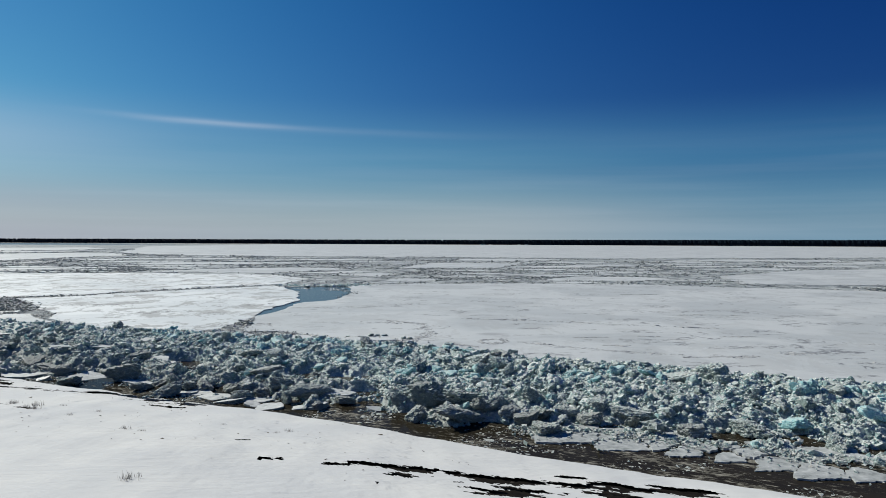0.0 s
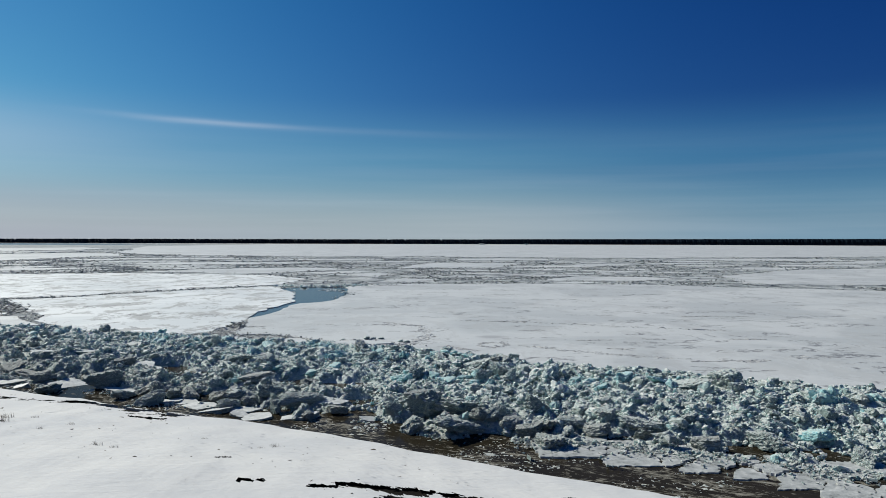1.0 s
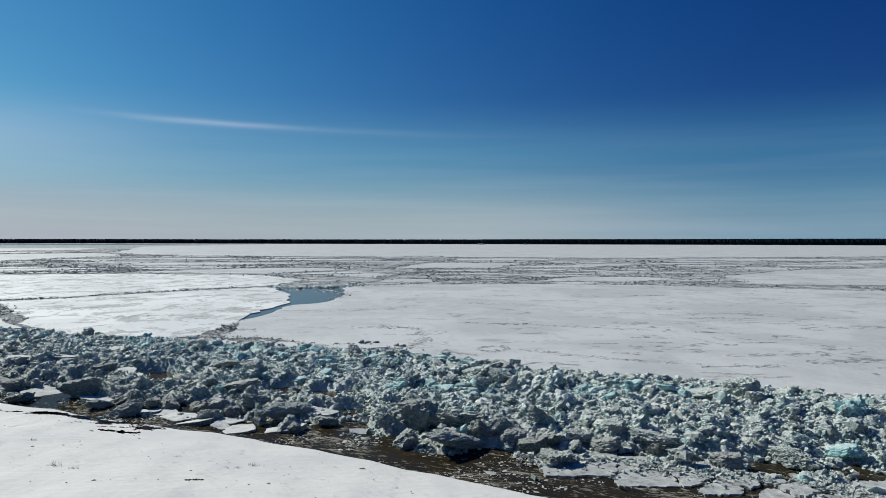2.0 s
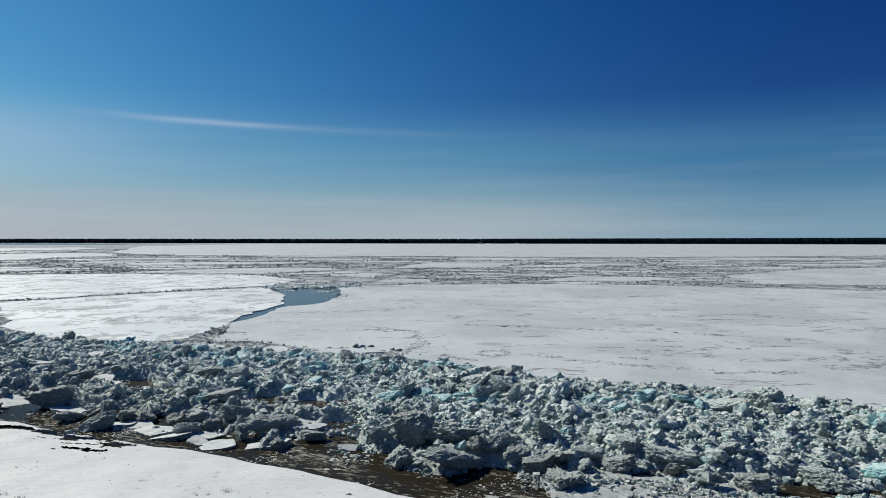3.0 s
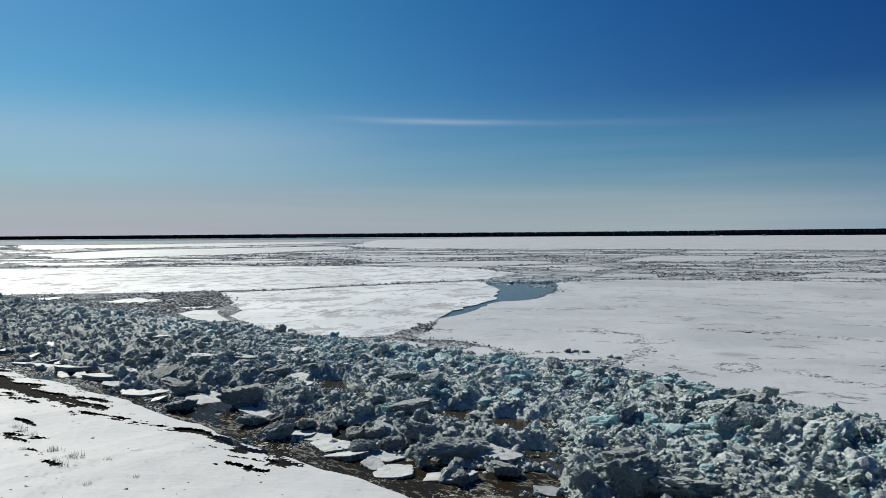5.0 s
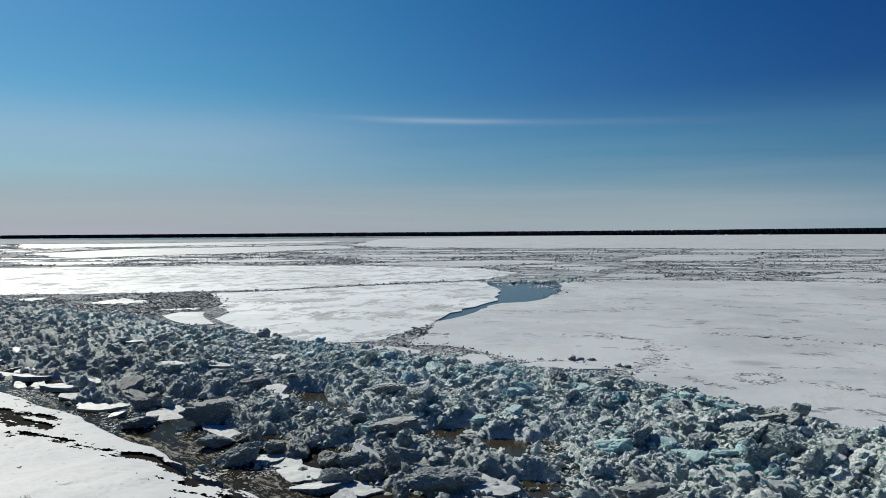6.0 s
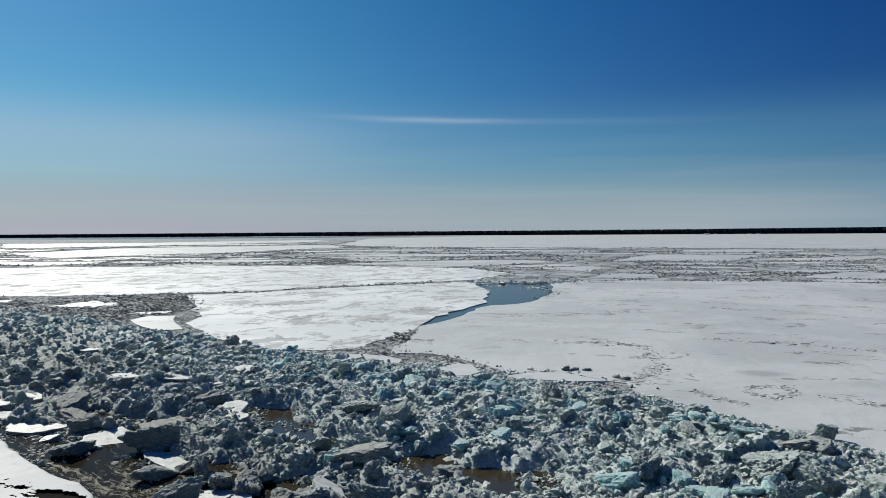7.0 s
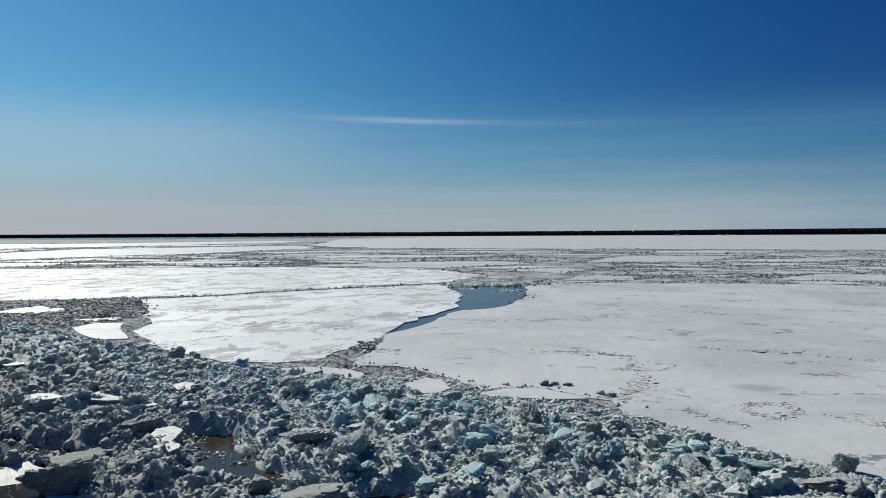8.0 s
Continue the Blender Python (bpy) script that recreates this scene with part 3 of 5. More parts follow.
floe_plan("bright ice floe far out on the river", [(-579, 529), (-461, 574), (-377, 759), (-277, 605), (-328, 413), (-377, 351)])
floe_plan("pale flat ice floe among rubble", [(62.6, 167), (103, 207), (138, 218), (180, 190), (82, 134), (57, 137)])
floe_plan("small flat ice floe ringed by rubble", [(19, 146), (30.4, 164.5), (45.6, 163), (50.4, 153.5), (37.3, 143)])
floe_plan("narrow pale ice floe", [(102, 245), (197, 314), (230, 300), (166, 264)])
floe_plan("small white floe caught in slush", [(-46.2, 73.3), (-46.8, 76.5), (-44.2, 77.0), (-41.6, 73.3), (-39.6, 71.3), (-37.5, 69.2), (-39.1, 68.2), (-42.0, 69.8), (-44.0, 71.3)])
floe_plan("small white floe caught in slush", [(-64.1, 80.9), (-63.8, 84.6), (-63.8, 88.0), (-58.4, 86.4), (-57.4, 83.6), (-57.9, 81.4)])
floe_plan("narrow white floe caught in slush", [(-50.7, 77.7), (-49.5, 79.2), (-47.5, 80.6), (-46.4, 79.2), (-47.7, 77.7)])
floe_plan("small white floe caught in slush", [(-76.5, 83.7), (-74.1, 86.5), (-71.6, 83.1), (-73.1, 81.3)])
floe_plan("small white floe caught in slush", [(-12.7, 58.0), (-12.0, 59.6), (-11.1, 59.3), (-10.2, 57.4), (-10.5, 56.4), (-11.6, 55.9)])
floe_plan("narrow white floe caught in slush", [(-8.6, 56.8), (-7.7, 57.9), (-6.0, 58.5), (-3.6, 56.8), (-5.2, 56.3), (-8.2, 56.2)])
floe_plan("narrow white floe caught in slush", [(-21.6, 60.6), (-19.2, 62.0), (-17.2, 61.6), (-15.8, 60.7), (-15.5, 58.9), (-18.0, 59.7), (-20.6, 59.9)])
SHORE = [(-1900, 1650), (-1067, 1728), (86, 1523), (396, 1452), (782, 1300), (1564, 1020)]


def rugged(poly, step, amp, seed):
    """The polygon with its sides broken into an uneven line."""
    r = random.Random(seed)
    out = []
    for i, (x1, y1) in enumerate(poly):
        x2, y2 = poly[(i + 1) % len(poly)]
        ln = math.hypot(x2 - x1, y2 - y1)
        k = max(1, min(60, int(ln / step)))
        nx, ny = (y2 - y1) / ln, -(x2 - x1) / ln
        drift = 0
        for j in range(k):
            t = j / k
            drift = 0.6 * drift + r.gauss(0, amp) if j else 0
            drift = max(-3 * amp, min(3 * amp, drift)) * min(1, 3 * min(t, 1 - t) + 0.2)
            out.append((x1 + (x2 - x1) * t + nx * drift, y1 + (y2 - y1) * t + ny * drift))
    return out


def slab(name, poly, top, bottom, mat):
    bm = bmesh.new()
    ring = [bm.verts.new((x, y, top)) for x, y in poly]
    face = bm.faces.new(ring)
    ext = bmesh.ops.extrude_face_region(bm, geom=[face])
    low = [v for v in ext["geom"] if isinstance(v, bmesh.types.BMVert)]
    for v in low:
        v.co.z = bottom
    bmesh.ops.recalc_face_normals(bm, faces=bm.faces)
    bmesh.ops.triangulate(bm, faces=[f for f in bm.faces if len(f.verts) > 4])
    me = bpy.data.meshes.new(name)
    bm.to_mesh(me)
    bm.free()
    me.materials.append(mat)
    return new(name, me)


# many small floes among the rubble further out
r_floe = random.Random(12)
tries = 0
while len(FLOES) < 235 and tries < 12000:
    tries += 1
    y = 132 / (1 - r_floe.random() * 0.74)
    x = r_floe.uniform(-1.2, 0.85) * y
    ra = r_floe.uniform(4.0, 9.0) * (y / 170) * (r_floe.choice((1.6, 2.4, 3.2)) if tries < 1500 else r_floe.choice((0.5, 0.8, 1.2)))
    rb = ra * r_floe.uniform(0.30, 0.75)
    turn = r_floe.gauss(0.1, 0.25)
    ring = []
    m = r_floe.randint(6, 9)
    for k in range(m):
        an = 2 * math.pi * (k + r_floe.uniform(-0.3, 0.3)) / m
        q = r_floe.uniform(0.75, 1.15)
        u, v = ra * q * math.cos(an), rb * q * math.sin(an)
        ring.append((x + u * math.cos(turn) - v * math.sin(turn), y + u * math.sin(turn) + v * math.cos(turn)))
    px, py = np.array([p[0] for p in ring] + [x]), np.array([p[1] for p in ring] + [y])
    if any(inside(px, py, poly).any() for _, poly in FLOES) or any(inside(np.array([p[0] for p in poly]), np.array([p[1] for p in poly]), ring).any() for _, poly in FLOES):
        continue
    if (py < curve(FAR, px) + 40).any():
        continue
    FLOES.append(("small flat snowy floe frozen into rubble", ring))
FLOE_OBJECTS = []
RUGGED = []
for i, (label, poly) in enumerate(FLOES):
    span = max(p[1] for p in poly) - min(p[1] for p in poly)
    away = min(p[1] for p in poly)
    line = rugged(poly, 0.8 + away / 80 if away > 30 else 1.5, 0.24 if i in (0, 1) else min(0.35 + away / 500, span / 30), 40 + i)
    RUGGED.append(line)
    ob = slab("ice_floe", line, (0.2 if poly[0][0] > -15 else 0.05) if "caught" in label else (0.02, 0.032)[i == 1] if away < 300 else 0.1, -0.28, M_FLOE_WET_LIT if i in (1, 2) else M_FLOE)
    FLOE_OBJECTS.append(tagged(ob, label, "ice floe", "floes on the river"))

tagged(slab("pool_water", POOL, -0.045, -0.12, M_WATER), "still blue-grey water in the lead between floes", "water", kind="structure")
pack = bmesh.new()
outer = [(-3500, 88), (-160, 112), (-85, 80), (-48, 66), (-35, 60), (-20, 56), (-9, 54.5), (-1, 49), (7.5, 43), (22.5, 34), (32, 28.5), (120, -22), (3500, -300), (3500, 1400), (2300, 1520), (1150, 1930), (600, 2220), (130, 2330), (-1840, 3000), (-3400, 2990)]
edges = []
for loop in (outer, POOL):
    vs = [pack.verts.new((x, y, -0.03)) for x, y in loop]
    edges += [pack.edges.new((vs[i], vs[(i + 1) % len(vs)])) for i in range(len(vs))]
bmesh.ops.triangle_fill(pack, use_beauty=True, use_dissolve=False, edges=edges)
bmesh.ops.recalc_face_normals(pack, faces=pack.faces)
for f in pack.faces:
    if f.normal.z < 0:
        f.normal_flip()
me = bpy.data.meshes.new("pack_ice")
pack.to_mesh(me)
pack.free()
me.materials.append(M_SLUSH)
tagged(new("pack_ice", me), "grey frozen slush between the floes", "slush ice", kind="structure")

KERNELS = [kernel(1300 + k, 1, 0.27) for k in range(20)]
HULLS = [hull_shape(100 + k, 11 + k % 4, (1.0, 1.0, 0.75, 0.42)[k % 4]) for k in range(32)]
CRUMBS = [hull_shape(200 + k, 8, (1.0, 0.8, 0.5)[k % 3]) for k in range(24)]
SHARDS = [hull_shape(760 + k, 7, 0.45) for k in range(8)]
FLAKES = [hull_shape(700 + k, 7, 0.24) for k in range(10)]
CUTS = [cut_shape(300 + k, 3, 0.32, (random.uniform(0.9, 1.15), random.uniform(0.7, 1.0), random.uniform(0.65, 0.95))) for k in range(16)]


def crumbled(seed, core, bits, pieces):
    """A lump of ice with smaller pieces frozen on to it, about 1 across."""
    r = random.Random(seed)
    V, F = [core[0]], [core[1]]
    base = len(core[0])
    for _ in range(bits):
        vs, fs = r.choice(pieces)
        at = Vector((r.gauss(0, 1), r.gauss(0, 1), r.gauss(0.15, 0.7))).normalized() * r.uniform(0.26, 0.40)
        turn = np.array(Euler((r.uniform(0, 6), r.uniform(0, 6), r.uniform(0, 6))).to_matrix())
        V.append((vs * r.uniform(0.22, 0.52)) @ turn.T + np.array(at))
        F.append(fs + base)
        base += len(vs)
    return np.concatenate(V), np.concatenate(F)


CLUMPS = [crumbled(900 + k, kernel(920 + k, 2, 0.34) if k % 2 else hull_shape(920 + k, 12, 0.9), 5, KERNELS if k % 2 else CRUMBS) for k in range(24)]
CUTS = [crumbled(950 + k, shape, 7, KERNELS) for k, shape in enumerate(CUTS)]


def free_of_floes(x, y):
    ok = ~inside(x, y, POOL)
    for poly in RUGGED:
        ok &= ~inside(x, y, poly)
    return ok


def free_of_floes_only(x, y):
    ok = np.ones(np.shape(x), bool)
    for poly in RUGGED[:3]:
        ok &= ~inside(x, y, poly)
    return ok


def build_pack_rubble():
    """Lumps of pushed-up ice between the floes, thinning out with distance."""
    n = 330000
    y = 68 / (1 - rng.random(n) * (1 - 68 / 480))
    x = rng.uniform(-1.15, 0.85, n) * y
    ridge = fbm(x * 0.8, y * 0.7, 16.0, 5, 4)
    fine = fbm(x, y * 0.6, 2.6, 9, 3)
    keep = (ridge * 0.7 + fine * 0.3 > 0.525 + 0.04 * rng.random(n)) & (y > curve(FAR, x) - 0.5)
    x, y, ridge = x[keep], y[keep], ridge[keep]
    keep = free_of_floes(x, y)
    x, y, ridge = x[keep][:30000], y[keep][:30000], ridge[keep][:30000]
    size = (0.09 + y / 1000) * np.exp(np.clip(rng.normal(0, 0.45, len(x)), -1, 0.7))
    z = -0.05 + size * 0.14 + np.clip(ridge - 0.48, 0, 1) * 0.8 * rng.random(len(x))
    ob = scatter_mesh("pack_rubble", CRUMBS + SHARDS, np.stack([x, y, z], -1), size, [M_PACK], tilt=0.5, spin=0.9, long=1.9)
    tagged(ob, "grey rubble of broken ice pushed up between floes", "ice rubble", kind="stuff")


def build_rims():
    """Low walls of lumps pushed up along the edge of each floe; they move with it."""
    for i, (poly, floe) in enumerate(zip(RUGGED, FLOE_OBJECTS)):
        P, S = [], []
        for (x1, y1), (x2, y2) in zip(poly, poly[1:] + poly[:1]):
            ln, my = math.hypot(x2 - x1, y2 - y1), (y1 + y2) / 2
            if my > 600 or my < 44 or (i == 0 and -20 < x1 < -14.2 and 66 < my < 128) or (i == 1 and -28 < x1 and my < 126):
                continue
            patchy = float(value_noise(np.array(x1), np.array(y1), 11.0, 31))
            k = ln * (3.0 if my < 120 else 4.5 if my < 220 else 2.4) * max(0.05, 3.6 * patchy - 1.0)
            if i in (1, 2) and 95 < my < 130:
                k *= 1.7
            if i == 0 and x1 < -4 and my < 66:
                k = ln * 9
            if i == 1 and my < 95:
                k *= 0.3
            for _ in range(int(k) + (random.random() < k - int(k))):
                t = random.random()
                s = (0.09 + my / 1000) * math.exp(min(0.7, random.gauss(0, 0.45)))
                P.append((x1 + (x2 - x1) * t + random.gauss(0, 0.25 + my / 260), y1 + (y2 - y1) * t + random.gauss(0, 0.5 if my < 120 else 0.5 + my / 200), s * 0.2))
                S.append(s)
        if len(P) > 3:
            tagged(scatter_mesh("pushed_up_rim", CRUMBS, np.array(P), np.array(S), [M_PACK], parent=floe), kind="stuff")


def crust_line(points, width, count, seed):
    """Plan places strewn along a broken line."""
    r = random.Random(seed)
    out = []
    for _ in range(count):
        i = r.randrange(len(points) - 1)
        (x1, y1), (x2, y2) = points[i], points[i + 1]
        t = r.random()
        w = width * (0.2 + 1.8 * float(value_noise(np.array(x1 + t * 9), np.array(y1), 2.0, seed)))
        out.append((x1 + (x2 - x1) * t + r.gauss(0, w * 0.5), y1 + (y2 - y1) * t + r.gauss(0, w * 0.5)))
    return out


def build_crusts():
    """Broken wind crust and refrozen cracks that roughen the floes' snow."""
    lines = [([(-2.8, 57.6), (-1.6, 60), (-1.1, 62.8), (-1.9, 69.4), (-5.1, 71.0)], 0.9, 420), ([(19, 50.2), (20.5, 49.7), (22.0, 50.2)], 0.5, 120),
             ([(3.0, 56.6), (3.3, 58.2), (4.7, 58.4), (5.1, 57.0), (3.9, 55.6), (3.0, 56.6)], 0.35, 170), ([(0.6, 56.4), (1.6, 55.0), (2.6, 54.2)], 0.5, 130),
             ([(6, 57), (9, 54.6), (13, 52), (17, 50.5)], 0.6, 200), ([(10, 47), (13, 45.5), (14.6, 45.6)], 0.5, 200), ([(2, 74), (9, 72.5), (17, 69), (26, 66)], 0.7, 260)]
    r = random.Random(5)
    for k in range(36):
        y = 46 / (1 - r.random() * 0.66)
        x = r.uniform(-0.75, 0.7) * y
        ln = r.uniform(1.0, 3.5) * y / 60
        a = r.uniform(-0.5, 0.25)
        lines.append(([(x, y), (x + ln * math.cos(a), y + ln * math.sin(a) * 0.7)], r.uniform(0.15, 0.5) * y / 60, int(ln * r.uniform(8, 26))))
    for i in (0, 1, 2):
        P = []
        for k, (pts, w, n) in enumerate(lines):
            P += crust_line(pts, w * 0.75, int(n * 1.4), 70 + k)
        P = np.array(P)
        P = P[inside(P[:, 0], P[:, 1], RUGGED[i])]
        if len(P) < 4:
            continue
        size = (0.04 + P[:, 1] / 1150) * np.exp(rng.normal(0, 0.45, len(P)))
        pos = np.stack([P[:, 0], P[:, 1], 0.02 + size * 0.08], -1)
        tagged(scatter_mesh("broken_crust", SHARDS, pos, size, [M_CRUST], tilt=0.10, parent=FLOE_OBJECTS[i], spin=1.3, long=2.0), "broken grey wind crust", kind="stuff")


build_crusts()
build_rims()
edge = np.array(crust_line([(-29, 128.5), (-25, 126.6), (-20, 127.2), (-17, 127.8), (-14, 130.5)], 1.8, 420, 9))
pos = np.stack([edge[:, 0], edge[:, 1], np.full(len(edge), 0.05)], -1)
tagged(scatter_mesh("pool_rubble", HULLS, pos, 0.30 * np.exp(np.clip(rng.normal(0, 0.5, len(edge)), -1, 0.9)), [M_ICE]), "grey ice lumps along the far edge of the pool", "ice rubble", kind="stuff")
x, y = rng.uniform(-25, -15, 400), rng.uniform(112, 126, 400)
keep = inside(x, y, POOL) & free_of_floes_only(x, y) & (fbm(x, y, 3.0, 61, 3) > 0.56)
x, y = x[keep], y[keep]
tagged(scatter_mesh("pool_bits", FLAKES, np.stack([x, y, np.full(len(x), -0.04)], -1), 0.45 * np.exp(rng.normal(0, 0.4, len(x))), [M_PACK], tilt=0.1), "scraps of thin ice afloat on the pool", "brash ice", kind="stuff")
far_water = slab("open_water", rugged([(-1900, 1000), (-900, 960), (-560, 1150), (-470, 1500), (-1060, 1715), (-1880, 1640)], 40, 8, 3), -0.015, -0.2, M_WATER)
tagged(far_water, "strip of open water along the far shore", "water", kind="structure")
build_pack_rubble()

# ---------------- the ice ridge along the bank ----------------
# (x, y, half length, half width) of the gaps where dark water shows
GAPS = [(16.8, 41.3, 2.2, 0.5), (20.0, 39.6, 2.4, 0.5), (23.6, 37.8, 2.6, 0.5), (-21.0, 45.6, 1.8, 0.6), (-14.2, 44.4, 2.6, 0.8), (-17.6, 48.4, 2.2, 0.9), (-17.0, 47.6, 3.4, 1.5), (-14.6, 45.6, 2.6, 1.4), (-8.2, 43.2, 2.6, 1.5), (-5.8, 42.6, 2.6, 1.7), (-8.5, 39.6, 2.4, 0.7), (-12.4, 52.0, 1.2, 0.7), (-19.5, 43.6, 1.6, 0.6)]


def gap_depth(x, y):
    """1 in the middle of an opening, 0 outside."""
    out = np.zeros(np.shape(x))
    wob = (fbm(x, y, 1.4, 77, 3) - 0.5) * 1.1
    for gx, gy, a, b in GAPS:
        dx, dy = x - gx, y - gy
        u, v = dx * 0.93 - dy * 0.36, dx * 0.36 + dy * 0.93
        out = np.maximum(out, np.clip(1.25 - np.hypot(u / a, v / b) + wob, 0, 1))
    # the loose front of the ridge, where slabs and lumps lie in open water
    t = (y - curve(NEAR, x)) / (curve(FAR, x) - curve(NEAR, x))
    loose = 0.95 * (1 - t / np.where(x < -12, 0.48, np.where(x < -3, 0.36, np.where(x < 3, 0.2, 0.29)))) - 0.25 + (fbm(x, y, 1.7, 83, 4) - 0.5) * 2.2
    return np.maximum(out, np.where(t < 0.4, np.clip(loose, 0, 1), 0))


def slush_zone(x, y):
    """1 in the low belt of fine slush between ridge and floe."""
    return np.clip((y - curve(FAR, x) + np.where(x < 0, 5.2, 3.6)) / 1.6, 0, 1) * np.clip((x + 17) / 3, 0, 1) * np.clip((14 - x) / 4, 0, 1)


SMALL_FLOES = [poly for label, poly in FLOES if "caught in slush" in label]


def ridge_height(x, y):
    near, far = curve(NEAR, x), curve(FAR, x)
    t = (y - near) / (far - near)
    rise = np.interp(t, [-0.02, 0.03, 0.15, 0.45, 0.68, 0.82, 0.92, 1.0], [-0.30, -0.16, 0.0, 0.20, 0.50, 0.48, 0.16, -0.05])
    rise = rise + 0.35 * np.exp(-((t - 0.52) / 0.2) ** 2) * np.clip((x - 3) / 5, 0, 1)
    low = slush_zone(x, y)
    rise = rise * (1 - 0.85 * low) + 0.02 * low
    h = rise + (fbm(x, y, 3.2, 41, 4) - 0.5) * 0.55 * np.clip(t * 6, 0, 1) * np.clip((1.02 - t) * 6, 0, 1) * (1 - 0.6 * low)
    for poly in SMALL_FLOES:
        h = np.where(inside(x, y, poly), np.minimum(h, -0.12), h)
    g = gap_depth(x, y)
    return h * (1 - np.clip(1.2 * g, 0, 1)) - 0.5 * np.clip(1.2 * g, 0, 1)


def heaped(x, y, size, seed, power=4):
    """Relief of lumps about that size, heaped against one another: 0 in the clefts, up to 1 on top."""
    wx = x + 0.45 * size * (fbm(x, y, size * 0.5, seed + 5, 3) - 0.5)
    wy = y + 0.45 * size * (fbm(x, y, size * 0.5, seed + 9, 3) - 0.5)
    ix, iy = np.floor(wx / size), np.floor(wy / size)
    best = np.zeros(np.shape(x))
    for i in (-1, 0, 1):
        for j in (-1, 0, 1):
            a, b = ix + i, iy + j
            dx = wx - (a + 0.1 + 0.8 * hash2(a, b, seed)) * size
            dy = wy - (b + 0.1 + 0.8 * hash2(a, b, seed + 1)) * size
            turn = 3.14 * hash2(a, b, seed + 2)
            r = size * (0.42 + 0.45 * hash2(a, b, seed + 3))
            u, v = (dx * np.cos(turn) + dy * np.sin(turn)) / r, (dy * np.cos(turn) - dx * np.sin(turn)) / (0.8 * r)
            d = (np.abs(u) ** 3 + np.abs(v) ** 3) ** (1 / 3)
            top = (0.25 + 0.75 * hash2(a, b, seed + 4)) * r / (0.87 * size) + 0.32 * u * (hash2(a, b, seed + 6) - 0.5)
            best = np.maximum(best, top * np.clip(1 - d ** power, 0, 1))
    return best


def ridge_surface(x, y):
    """The ridge with its larger lumps."""
    low = slush_zone(x, y)
    t = (y - curve(NEAR, x)) / (curve(FAR, x) - curve(NEAR, x))
    edge = np.clip(t * 9, 0, 1) * np.clip((1.01 - t) * 9, 0, 1) * (1 - np.clip(1.3 * gap_depth(x, y), 0, 1))
    for poly in SMALL_FLOES:
        edge = np.where(inside(x, y, poly), 0, edge)
    return ridge_height(x, y) + edge * (1 - 0.7 * low) * (0.27 * heaped(x, y, 1.3, 301) + 0.19 * heaped(x, y, 0.52, 311)) + edge * 0.10 * low


# (x, y, radius) of the places where clear blue ice has come up
TEAL = [(-35.3, 59.6, 2.2), (-30.5, 56.2, 2), (-21.9, 56.3, 2.0), (-20.3, 54.6, 1.6), (-15.6, 53.4, 2.0), (-12.6, 52.0, 2.2), (-8.8, 51.6, 1.9), (-5.2, 50, 1.6), (-4.4, 48.4, 1.4), (-6.5, 47.9, 1.2), (-2.9, 46.9, 1.2), (0, 47, 1.3), (2.1, 46.3, 1.3),
        (-1.4, 42.4, 1.5), (1, 41.4, 1.7), (2, 39.9, 1), (7.6, 38.7, 1.3), (9.8, 38.7, 1.5), (11.6, 38.6, 1.3), (-10.8, 42.6, 0.9), (15.5, 31.1, 0.9), (-4.5, 38.8, 0.7), (18.5, 33.5, 1.6), (-45, 64, 2), (-52, 68, 2)]


def in_teal(x, y, share):
    """1 for lumps of blue ice, 0 for grey ones."""
    p = np.full(len(x), 0.03)
    for cx, cy, r in TEAL:
        p = np.maximum(p, share * np.clip(1.5 - np.hypot(x - cx, (y - cy) * 1.1) / r, 0, 1))
    return (rng.random(len(x)) < p).astype(int)


